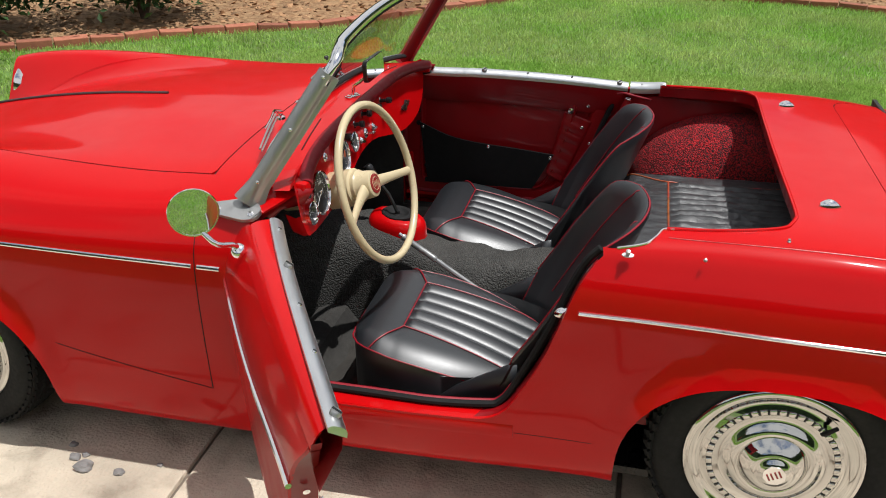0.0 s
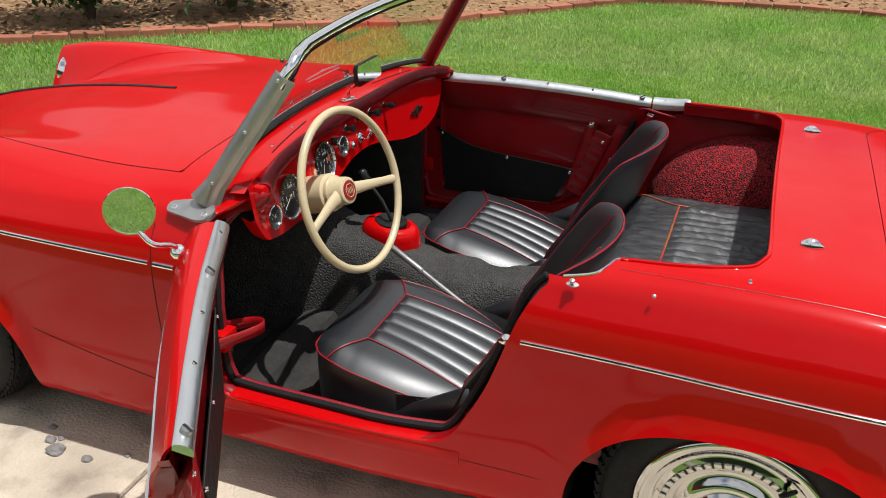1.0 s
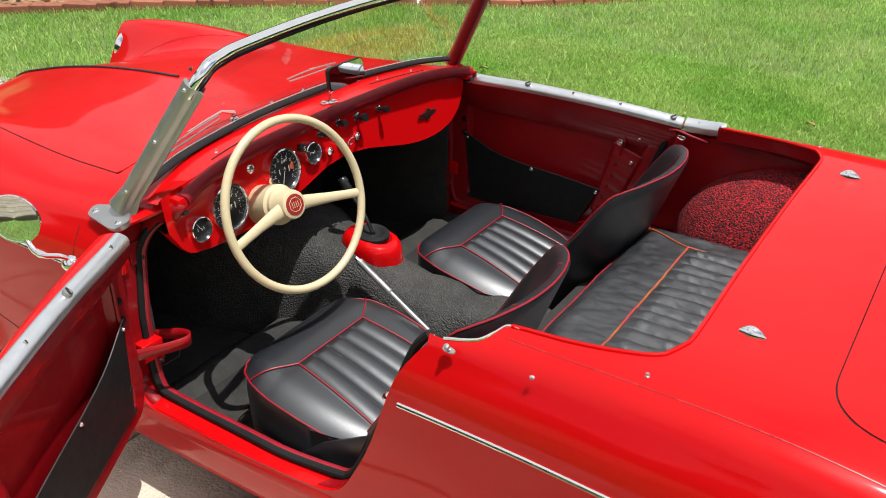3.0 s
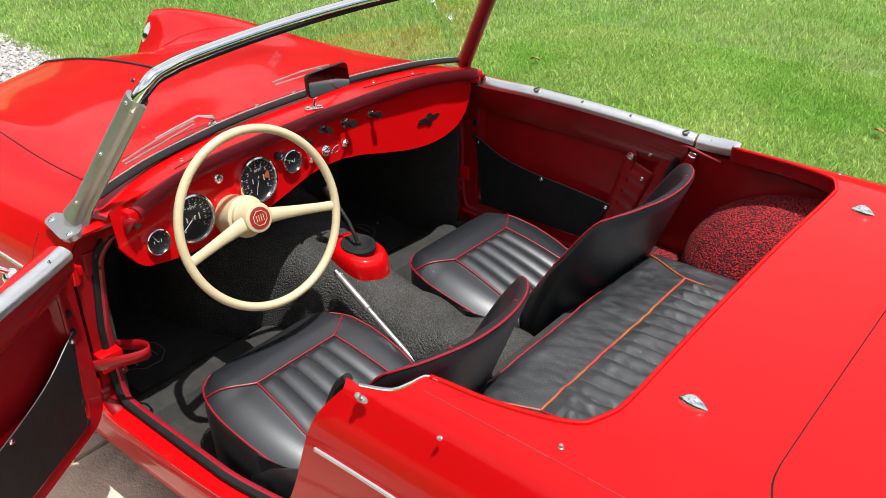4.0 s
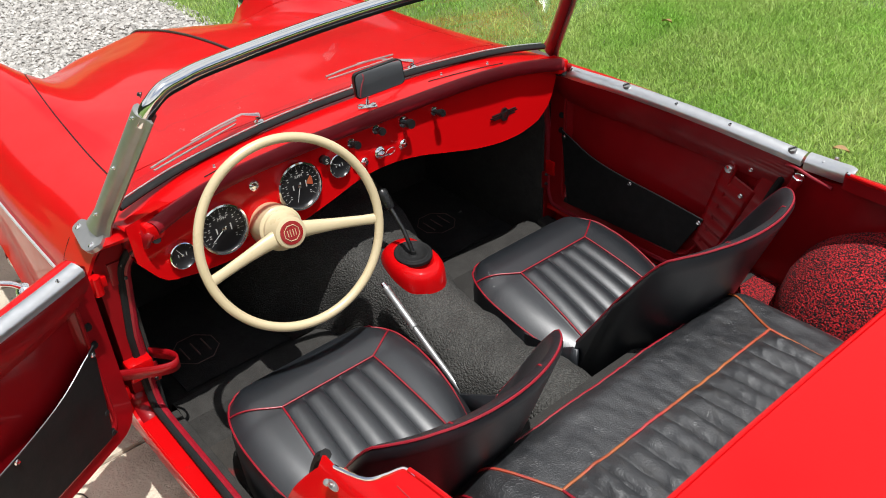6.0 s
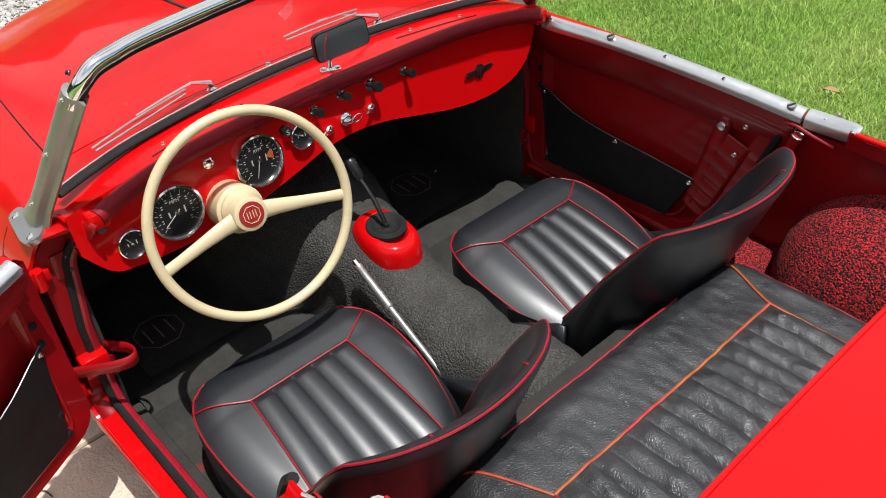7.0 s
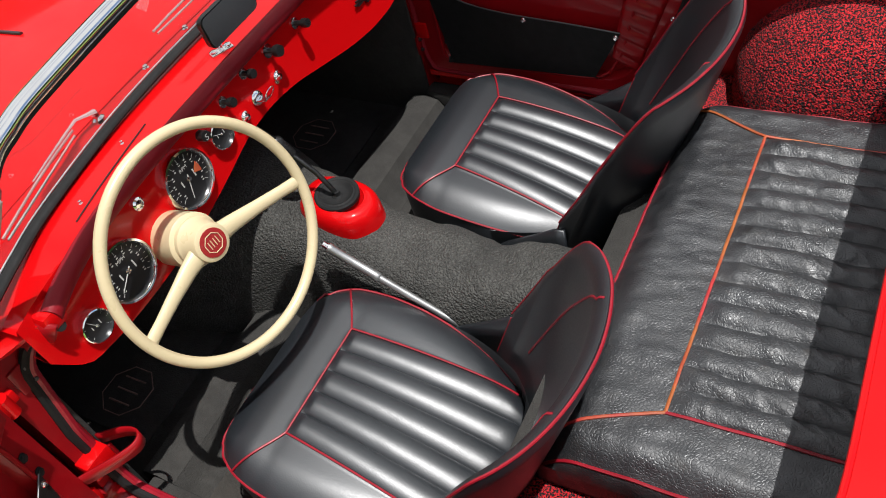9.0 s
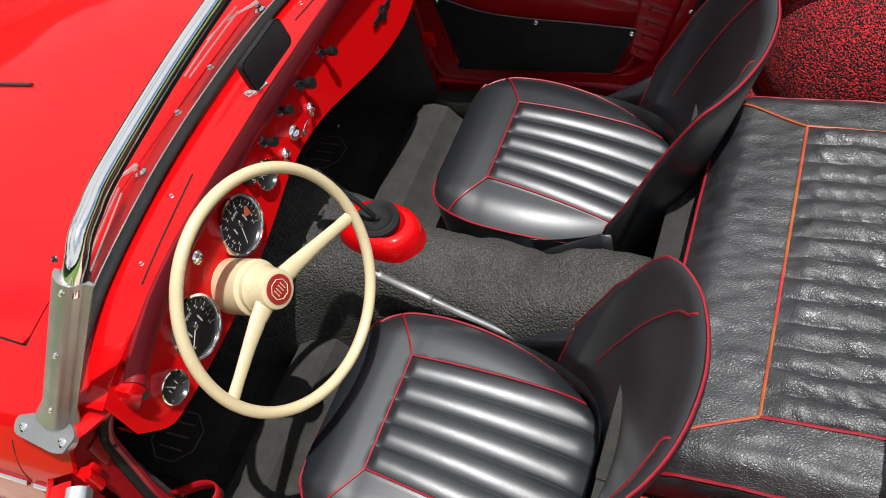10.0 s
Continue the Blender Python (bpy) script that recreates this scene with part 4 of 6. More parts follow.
# cross ridge, footwell mat and floor carpet
for s in (1, -1):
    bm = bmesh.new()
    rows = []
    for y in np.linspace(0.10, 0.575, 14):
        k = 0.006 * noise.noise((y * 9, s * 3.0, 0.5))
        rows.append([(x + k, s * y, z + k) for x, z in ((-1.212, 0.166), (-1.206, 0.21), (-1.192, 0.236), (-1.152, 0.243), (-1.115, 0.234), (-1.098, 0.206), (-1.085, 0.190), (-1.06, 0.180))])
    grid(bm, rows)
    part("floor_carpet", bm, BLACK_CARPET, car, "black carpet over the floor cross ridge")
    bm = bmesh.new()
    box(bm, (-1.69, s * 0.34 - 0.17, 0.166), (-1.28, s * 0.34 + 0.17, 0.174), 0.004)
    mat_ob = part("footwell_mat", bm, BLACK_CARPET, car)
    bm = bmesh.new()
    ex, ey = (-1.445, 0.430) if s > 0 else (-1.412, -0.420)
    tube(bm, [(ex + 0.062 * math.cos(t), ey + 0.062 * math.sin(t), 0.1738) for t in np.arange(8) * math.pi / 4 + 0.39], 0.0014, 6, closed=True)
    for u in (-0.030, 0.0, 0.030):
        tube(bm, [(ex - 0.03, ey + u, 0.1740), (ex + 0.03, ey + u, 0.1740)], 0.0022, 6)
    part("mat_emblem", bm, WORN_RED, mat_ob, "dull red octagon and bars on the mat")

# transmission tunnel
bm = bmesh.new()
W_T = curve((-1.93, 0.26), (-1.6, 0.24), (-1.35, 0.20), (-1.15, 0.138), (-1.0, 0.106), (-0.85, 0.094), (-0.72, 0.090), (-0.6, 0.096), (-0.44, 0.104))
Z_T = curve((-1.93, 0.56), (-1.6, 0.52), (-1.3, 0.475), (-1.12, 0.455), (-0.98, 0.435), (-0.88, 0.398), (-0.78, 0.385), (-0.6, 0.392), (-0.44, 0.398))
rows = []
for x in np.linspace(-1.72, -0.445, 110):
    w, zt = float(W_T(x)), float(Z_T(x))
    row = []
    for t in np.linspace(0, math.pi, 30):
        c, sn = math.cos(t), math.sin(t)
        y = w * math.copysign(abs(c) ** 0.55, c) * (1.18 - 0.18 * sn)
        z = 0.17 + (zt - 0.17) * abs(sn) ** 0.45
        k = 0.011 * noise.noise((x * 10, y * 10, z * 10)) + 0.005 * noise.noise((x * 24, y * 20, z * 20)) - 0.014 * math.exp(-((x + 0.74) / 0.05) ** 2 - ((y + 0.085) / 0.05) ** 2)
        row.append((x, y + k, z + k))
    rows.append(row)
grid(bm, rows)
part("transmission_tunnel", bm, CARPET, car, "tunnel under charcoal moulded carpet")

# gear lever with its red cover
bm = bmesh.new()
rows = []
cover = [(-1.088, 0.026), (-1.068, 0.056), (-1.010, 0.070), (-0.955, 0.064), (-0.925, 0.038), (-0.917, 0.009), (-0.925, -0.022), (-0.955, -0.050), (-1.010, -0.057), (-1.068, -0.042), (-1.088, -0.010)]
ring = spline(cover, 44, True)
c0 = np.array((-0.992, 0.009))
for k, z in ((1.03, -0.03), (1.0, -0.004), (0.985, 0.012), (0.95, 0.024), (0.88, 0.034), (0.78, 0.040), (0.62, 0.043), (0.54, 0.036), (0.40, 0.030)):
    rows.append([(*(c0 + (p - c0) * k), 0.436 - 0.10 * (p[0] + 1.0) + z - 0.005) for p in ring])
vs = grid(bm, rows, close_v=True)
bm.faces.new(vs[-1])
cover_ob = part("gear_lever_cover", bm, RED, car, "glossy red gear lever cover")
bm = bmesh.new()
gm = axis_pose((-1.003, 0.010, 0.4765), (0.10, 0, 1)) @ Matrix.Scale(1.14, 4)
lathe(bm, [(0.0405, -0.006), (0.0405, 0.0010), (0.038, 0.0032), (0.0345, 0.0032), (0.0325, 0.0018), (0.030, 0.0028), (0.0275, 0.0015), (0.024, -0.0020), (0.018, -0.0045), (0.010, -0.0050), (0.0065, -0.002), (0.0055, 0.006)], gm, 36)
part("gear_boot", bm, RUBBER, cover_ob, "ribbed black rubber boot")
bm = bmesh.new()
tube(bm, [(-1.002, 0.010, 0.472), (-1.010, 0.008, 0.495), (-1.028, 0.004, 0.535), (-1.071, -0.006, 0.596)], 0.0052, 10)
lever = part("gear_lever", bm, DARK_STEEL, car)
bm = bmesh.new()
lathe(bm, [(0.007, -0.029), (0.0115, -0.027), (0.0128, -0.020), (0.0140, 0.006), (0.0138, 0.015), (0.0105, 0.0205), (0, 0.022)], axis_pose((-1.076, -0.007, 0.604), (-0.5, -0.12, 0.85)), 20)
part("knob", bm, BLACK_PLASTIC, lever, "black gear knob")
# handbrake
bm = bmesh.new()
tube(bm, [(-0.705, -0.100, 0.296), (-0.80, -0.104, 0.358), (-0.865, -0.107, 0.402)], 0.0070, 12)
tube(bm, [(-0.858, -0.107, 0.398), (-0.862, -0.107, 0.400), (-0.868, -0.107, 0.404), (-0.948, -0.110, 0.4565), (-0.951, -0.110, 0.4585), (-0.955, -0.110, 0.461)], [0.0075, 0.0100, 0.0088, 0.0088, 0.0102, 0.0090], 12)
brake = part("handbrake_lever", bm, SATIN, car, "bright metal handbrake lever")
bm = bmesh.new()
tube(bm, [(-0.953, -0.110, 0.460), (-0.965, -0.110, 0.468)], [0.0065, 0.0055], 12)
part("release_button", bm, CHROME, brake)

# ---- dashboard ----
LOW = curve((-0.60, 0.72), (-0.56, 0.662), (-0.51, 0.640), (-0.45, 0.628), (-0.35, 0.622), (-0.25, 0.628), (-0.15, 0.648), (-0.05, 0.672), (0.03, 0.676), (0.10, 0.668), (0.20, 0.644), (0.30, 0.622), (0.386, 0.616), (0.45, 0.626), (0.50, 0.652), (0.535, 0.70), (0.552, 0.75))


def dash_x(y, z=0.7):
    return -1.092 + 0.05 * (abs(y) / 0.6) ** 4 + 0.15 * (0.70 - z)


bm = bmesh.new()
rows = []
for y in np.linspace(-0.60, 0.552, 70):
    lo = float(LOW(y))
    zs = [lo + (0.795 - lo) * t for t in np.linspace(0, 1, 9)]
    rows.append([(dash_x(y, zs[0]) - 0.035, y, lo + 0.004), (dash_x(y, zs[0]) - 0.012, y, lo - 0.003), (dash_x(y, zs[0]) - 0.002, y, lo + 0.002)] + [(dash_x(y, z), y, z) for z in zs] + [(dash_x(y, 0.795) - 0.010, y, 0.799 - 0.016 * (abs(y) / 0.58) ** 4), (dash_x(y, 0.795) - 0.05, y, 0.797 - 0.018 * (abs(y) / 0.58) ** 4)])
grid(bm, rows)
dash = part("dashboard", bm, RED, car, "red painted metal dashboard")
bm = bmesh.new()
tube(bm, [(dash_x(y, 0.78) + 0.007 + 0.012 * (abs(y) / 0.55) ** 6, y, 0.799 - 0.024 * (abs(y) / 0.55) ** 4) for y in np.linspace(-0.553, 0.553, 60)], 0.0165, 12)
part("dash_roll", bm, MAROON, dash, "padded dark red roll")


def on_dash(y, z, out=0.0):
    return Vector((dash_x(y, z) + out, y, z))


DASH_N = (1, 0, 0.15)


def gauge(y, z, r, name, needle):
    m = axis_pose(on_dash(y, z, 0.004), DASH_N)
    bm = bmesh.new()
    lathe(bm, [(r * 1.02, -0.004), (r * 1.03, 0.004), (r, 0.010), (r * 0.93, 0.011), (r * 0.88, 0.007), (r * 0.87, 0.002)], m, 48, close=False)
    g = part(name, bm, CHROME, car, "round black gauge in a chrome bezel")
    bm = bmesh.new()
    lathe(bm, [(r * 0.9, 0.0025), (r * 0.5, 0.003), (0, 0.003)], m, 40)
    part("dial", bm, DIAL, g)
    bm = bmesh.new()
    n = 21 if r > 0.04 else 9
    for k in range(n):
        a = math.radians(-40 + 260 * k / (n - 1))
        big = k % 2 == 0
        mm = m @ pose(0, 0, 0.0038, 0, 0, math.degrees(a))
        box(bm, (r * (0.70 if big else 0.76), -r * 0.008, 0), (r * 0.82, r * 0.008, 0.0004), m=mm)
        if big and r > 0.04:
            mm = m @ pose(0, 0, 0.0038, 0, 0, math.degrees(a)) @ pose(r * 0.60, 0, 0, 0, 0, -math.degrees(a) + 90)
            for q in (-0.045, 0.045):
                box(bm, (r * (q - 0.016), -r * 0.036, 0), (r * (q + 0.016), r * 0.036, 0.0004), m=mm)
    for u, w in ((0.26, 0.11), (-0.34, 0.14)):
        box(bm, (-r * w, r * u, 0.0038), (r * w, r * (u + 0.05), 0.0042), m=m @ pose(0, 0, 0, 0, 0, 90))
    part("dial_marks", bm, WHITE, g)
    if name == "rev_counter":
        bm = bmesh.new()
        arc = [(r * 0.30, 0.0)] + [(r * q * math.cos(a), r * q * math.sin(a)) for q, a in [(0.62, a) for a in np.radians(np.linspace(-14, 26, 7))]]
        slab(bm, arc, 0.0040, 0.0004, lambda u, v, h: m @ Vector((u, v, h)))
        part("red_sector", bm, TAN_PIPING, g, "orange-red warning sector")
    bm = bmesh.new()
    tube(bm, [m @ pose(0, 0, 0, 0, 0, needle) @ Vector((-r * 0.15, 0, 0.0055)), m @ pose(0, 0, 0, 0, 0, needle) @ Vector((r * 0.68, 0, 0.0055))], [r * 0.022, r * 0.012], 6)
    part("needle", bm, WHITE, g)
    bm = bmesh.new()
    lathe(bm, [(r * 0.09, 0.004), (r * 0.09, 0.007), (0, 0.008)], m, 16)
    part("needle_hub", bm, CHROME, g)


gauge(-0.408, 0.698, 0.053, "speedometer", 215)
gauge(-0.216, 0.716, 0.053, "rev_counter", 250)
gauge(-0.509, 0.690, 0.0275, "fuel_gauge", 120)
gauge(-0.111, 0.725, 0.0275, "temperature_gauge", 150)
SWITCHES = [(0.172, 0.757, 0.028), (0.081, 0.760, 0.026), (0.004, 0.767, 0.022), (-0.066, 0.759, 0.022)]


def pull_knob(y, z, length, big=False):
    m = axis_pose(on_dash(y, z), DASH_N)
    k = 1.25 if big else 1.0
    bm = bmesh.new()
    lathe(bm, [(0.0105 * k, 0), (0.0105 * k, 0.003), (0.006, 0.004)], m, 20)
    base = part("dash_knob", bm, CHROME, car, "black pull knob on a chrome collar")
    bm = bmesh.new()
    lathe(bm, [(0.0055, 0.003), (0.0050, length * 0.55), (0.0085 * k, length * 0.62), (0.0095 * k, length * 0.8), (0.0085 * k, length), (0.0, length)], m, 20)
    part("knob", bm, BLACK_PLASTIC, base)


for i, (y, z, n) in enumerate(SWITCHES):
    pull_knob(y, z, n + 0.008, i == 1)
for y, z in ((0.070, 0.711), (-0.042, 0.706)):
    m = axis_pose(on_dash(y, z), DASH_N)
    bm = bmesh.new()
    lathe(bm, [(0.0105, 0), (0.0105, 0.004), (0.008, 0.006), (0.006, 0.010), (0, 0.011)], m, 20)
    tube(bm, [m @ Vector((0, 0, 0.008)), m @ Vector((-0.016, 0.003, 0.018)), m @ Vector((-0.022, 0.004, 0.021))], [0.003, 0.0038, 0.0045], 8)
    part("toggle_switch", bm, CHROME, car, "chrome toggle switch")
m = axis_pose(on_dash(0.003, 0.713), DASH_N)
bm = bmesh.new()
lathe(bm, [(0.0145, 0), (0.0145, 0.004), (0.011, 0.008), (0.005, 0.009), (0, 0.009)], m, 24)
lock = part("ignition_lock", bm, CHROME, car, "chrome ignition lock with key")
bm = bmesh.new()
box(bm, (-0.010, -0.0012, 0.008), (0.008, 0.0012, 0.032), 0.0006, m=m)
part("key", bm, CHROME, lock)
bm = bmesh.new()
tube(bm, [m @ Vector((0.012 + 0.013 * math.cos(a), 0.004 + 0.010 * math.sin(a), 0.028 + 0.006 * math.sin(a))) for a in np.linspace(0, 2 * math.pi, 20)[:-1]], 0.0010, 6, closed=True)
part("key_ring", bm, CHROME, lock)
m = axis_pose(on_dash(-0.316, 0.754), DASH_N)
bm = bmesh.new()
lathe(bm, [(0.0115, 0), (0.0115, 0.005), (0.008, 0.008), (0.007, 0.006), (0, 0.007)], m, 20)
part("warning_lamp", bm, CHROME, car, "small chrome ringed warning lamp")
m = axis_pose(on_dash(-0.143, 0.748), DASH_N)
bm = bmesh.new()
lathe(bm, [(0.010, 0), (0.010, 0.012), (0.0095, 0.016), (0, 0.016)], m, 16)
part("choke_knob", bm, BLACK_PLASTIC, car)


def lettering(name, body, m, size, mat, parent):
    """Flat raised letters in the built-in font, on the pose m."""
    cu = bpy.data.curves.new(name, "FONT")
    cu.body, cu.size, cu.extrude, cu.align_x, cu.align_y = body, size, 0.0002, "CENTER", "CENTER"
    tmp = new(name, cu)
    me = bpy.data.meshes.new_from_object(tmp.evaluated_get(bpy.context.evaluated_depsgraph_get()))
    bpy.data.objects.remove(tmp)
    me.materials.append(mat)
    me.transform(m)
    ob = new(name, me)
    ob.parent = parent
    return ob


def facing(y, z, out):
    """A pose on the dashboard with x along the dash and y up."""
    return Matrix.Translation(on_dash(y, z, out)) @ Matrix(((0, 0, 1, 0), (1, 0, 0, 0), (0, 1, 0, 0), (0, 0, 0, 1)))


lettering("knob_letter", "S", facing(-0.143, 0.748, 0.0168), 0.017, WHITE, bpy.data.objects["choke_knob"])
lettering("dial_letters", "RPM", facing(-0.216, 0.716 + 0.024, 0.0125), 0.010, WHITE, bpy.data.objects["rev_counter"])
lettering("dial_letters", "MPH", facing(-0.408, 0.698 + 0.026, 0.0125), 0.010, WHITE, bpy.data.objects["speedometer"])
# winged badge
m = Matrix.Translation(on_dash(0.380, 0.686, 0.001)) @ Matrix(((0, 0, 1, 0), (1, 0, 0, 0), (0, 1, 0, 0), (0, 0, 0, 1)))
bm = bmesh.new()
slab(bm, [(0.013 * math.cos(t), 0.018 * math.sin(t)) for t in np.arange(8) * math.pi / 4 + 0.39], 0.0, 0.006, lambda u, v, h: m @ Vector((u, v, h)))
badge = part("dash_badge", bm, DARK_STEEL, car, "dark metal octagon badge with bars")
for v, w in ((0.0055, 0.040), (0.0, 0.045), (-0.0055, 0.036)):
    for q in (1, -1):
        bm = bmesh.new()
        box(bm, (min(q * 0.012, q * w), v - 0.0016, 0), (max(q * 0.012, q * w), v + 0.0016, 0.004), m=m)
        part("badge_bar", bm, BLACK_PLASTIC, badge)
bm = bmesh.new()
for u in (-0.005, 0.0, 0.005):
    box(bm, (u - 0.0012, -0.008, 0.006), (u + 0.0012, 0.008, 0.0072), m=m)
part("badge_marks", bm, CHROME, badge)

# ---- steering wheel ----
TH, YAW = radians(17.3), radians(-5.5)
CENTRE = Vector((-0.954, -0.315, 0.701))
axis = Vector((math.cos(TH) * math.cos(YAW), math.cos(TH) * math.sin(YAW), math.sin(TH)))
level = Vector((-math.sin(YAW), math.cos(YAW), 0))
rise = axis.cross(level)
wm0 = Matrix.Translation(CENTRE) @ Matrix((level, rise, axis)).transposed().to_4x4()
wm = wm0 @ Matrix.Translation((0, 0, -0.016))
RIM = 0.1915
bm = bmesh.new()
tube(bm, [wm0 @ Vector((RIM * math.cos(a), RIM * math.sin(a), 0)) for a in np.linspace(0, 2 * math.pi, 97)[:-1]], 0.0098, 14, closed=True)
steer = part("steering_wheel", bm, CREAM, car, "large thin-rimmed cream steering wheel")
bm = bmesh.new()
lathe(bm, [(0.040, -0.070), (0.041, -0.036), (0.036, -0.030), (0.034, -0.005), (0.032, 0.002), (0.028, 0.004), (0.0, 0.004)], wm, 40)
part("hub", bm, CREAM, steer)
for q in (1, -1):
    bm = bmesh.new()
    pts = [wm0 @ Vector((q * r, -d, h)) for r, d, h in ((0.018, 0.004, -0.030), (0.055, 0.010, -0.028), (0.10, 0.018, -0.020), (0.15, 0.027, -0.009), (0.188, 0.034, -0.001))]
    tube(bm, pts, [0.019, 0.0155, 0.0125, 0.0108, 0.0115], 14, up=tuple(axis), flat=0.62)
    part("spoke", bm, CREAM, steer)
bm = bmesh.new()
lathe(bm, [(0.0245, 0.004), (0.0245, 0.0055), (0.021, 0.006), (0.0, 0.0062)], wm, 32)
boss = part("horn_push", bm, EMBLEM, steer, "dark red horn push with a cream octagon")
bm = bmesh.new()
tube(bm, [wm @ Vector((0.017 * math.cos(t), 0.017 * math.sin(t), 0.0065)) for t in np.arange(8) * math.pi / 4 + 0.39], 0.0008, 6, closed=True)
for a, b in [((u, -0.007), (u, 0.007)) for u in (-0.0085, -0.003, 0.003, 0.0085)]:
    tube(bm, [wm @ Vector((*a, 0.0065)), wm @ Vector((*b, 0.0065))], 0.0008, 6)
part("horn_emblem", bm, CREAM, boss)
bm = bmesh.new()
lathe(bm, [(0.030, -0.26), (0.040, -0.16), (0.047, -0.12), (0.047, -0.050), (0.040, -0.045)], wm, 32)
part("column_shroud", bm, CREAM, car, "cream steering column shroud")

# ---- windscreen ----
screen_base = spline([(-1.146, -0.578, 0.796), (-1.166, -0.50, 0.805), (-1.188, -0.40, 0.812), (-1.210, -0.2, 0.821), (-1.217, 0, 0.823), (-1.210, 0.2, 0.821), (-1.188, 0.40, 0.812), (-1.166, 0.50, 0.805), (-1.146, 0.578, 0.796)], 61)
screen_top = spline([(-0.988, -0.505, 1.040), (-0.989, -0.47, 1.058), (-0.998, -0.40, 1.064), (-1.013, -0.2, 1.071), (-1.018, 0, 1.073), (-1.013, 0.2, 1.071), (-0.998, 0.40, 1.064), (-0.989, 0.47, 1.058), (-0.988, 0.505, 1.040)], 61)
bm = bmesh.new()
grid(bm, [screen_base * (1 - t) + screen_top * t for t in np.linspace(0, 1, 8)])
glass = part("windscreen", bm, GLASS, car, "clear curved windscreen glass")
if sum(p.normal.x for p in glass.data.polygons) < 0:
    glass.data.flip_normals()
glass.visible_shadow = False
bm = bmesh.new()
tube(bm, screen_base + np.array((0.008, 0, -0.003)), 0.0110, 12, flat=0.62)
part("screen_seal", bm, RUBBER, car, "black rubber screen seal")
bm = bmesh.new()
tube(bm, screen_base + np.array((0.0, 0, 0.004)), 0.0014, 8)
part("seal_insert", bm, ALUMINIUM, car, "bright strip let into the seal")
for s in (1, -1):
    foot = Vector((-1.153, s * 0.620, 0.762))
    head = Vector((-0.990, s * 0.535, 1.026))
    d = (head - foot).normalized()
    bm = bmesh.new()
    rows = []
    for t in np.linspace(-0.03, 1, 14):
        c = foot.lerp(head, t)
        k = 1.0 + 0.35 * max(0.12 - t, 0) / 0.12
        side = Vector((1, -s * 0.18, -0.5)).normalized()
        side = (side - d * side.dot(d)).normalized()
        out = d.cross(side) * (1 if d.cross(side).y * s > 0 else -1)
        prof = [(-0.021, -0.005), (-0.021, 0.002), (-0.018, 0.008), (-0.012, 0.013), (-0.004, 0.0155), (0.004, 0.0145), (0.011, 0.010), (0.015, 0.005), (0.019, 0.003), (0.027, 0.002), (0.027, -0.002), (0.012, -0.005), (0.0, -0.007)]
        rows.append([c + side * u * k + out * w for u, w in prof])
    vs = grid(bm, rows, close_v=True)
    bm.faces.new(vs[-1])
    post = part("screen_post", bm, SATIN, car, "satin grey metal windscreen post")
    bm = bmesh.new()
    ring = rounded([(-0.056, 0.012, 0.012), (-0.056, -0.014, 0.012), (0.034, -0.027, 0.018), (0.060, -0.014, 0.018), (0.060, 0.016, 0.018), (0.018, 0.034, 0.018)], 6)
    xa = Vector((1, 0, 0))
    up_n = Vector((0, s * 0.50, 0.87)).normalized()
    across = Vector((0, -s * 0.87, 0.50)).normalized()
    mid = Vector((-1.180, s * 0.640, 0.731))
    slab(bm, ring, 0.0, 0.010, lambda u, v, h: mid + xa * u + across * (v + 0.006) + up_n * h)
    bmesh.ops.bevel(bm, geom=[e for e in bm.edges if e.calc_face_angle(0) > 0.8], offset=0.003, segments=2, affect="EDGES")
    part("post_foot", bm, SATIN, post, "cast post foot")
    for u, v in ((-0.038, 0.0), (0.040, -0.006)):
        bm = bmesh.new()
        lathe(bm, [(0.0068, 0.0), (0.0068, 0.0115), (0.004, 0.0125), (0.0035, 0.0105), (0, 0.0105)], axis_pose(mid + xa * u + across * (v + 0.004), up_n), 16)
        part("screw", bm, CHROME, post)
    for t in (0.14, 0.56, 0.965):
        stud(foot.lerp(head, t) + out * 0.0145 - side * 0.003, out, 0.0030, CHROME, "screw", post)
    # inner face of the post, a flattened dark red strip
    bm = bmesh.new()
    tube(bm, [foot.lerp(head, t) - out * 0.009 + side * 0.004 for t in np.linspace(0.03, 1.02, 6)], 0.017, 12, up=tuple(out), flat=0.4)
    part("inner_post", bm, DARK_RED, post, "dark red inner post face")
bm = bmesh.new()
bar = spline([(-1.000, -0.541, 1.005), (-0.988, -0.533, 1.026), (-0.979, -0.520, 1.044), (-0.980, -0.497, 1.059), (-0.986, -0.465, 1.064), (-0.998, -0.40, 1.068), (-1.013, -0.2, 1.074), (-1.018, 0, 1.076),
              (-1.013, 0.2, 1.074), (-0.998, 0.40, 1.068), (-0.986, 0.465, 1.064), (-0.980, 0.497, 1.059), (-0.979, 0.520, 1.044), (-0.988, 0.533, 1.026), (-1.000, 0.541, 1.005)], 120)
tube(bm, bar, 0.0135, 14)
part("screen_top_rail", bm, CHROME, car, "polished screen top rail")
bm = bmesh.new()
tube(bm, bar[4:-4] + np.array((0.006, 0, -0.011)), 0.005, 8)
part("top_rail_seal", bm, RUBBER, car)
stud(Vector((-0.992, -0.530, 1.056)), (-0.6, -0.7, 0.3), 0.004, DARK_STEEL, "rail_stud")

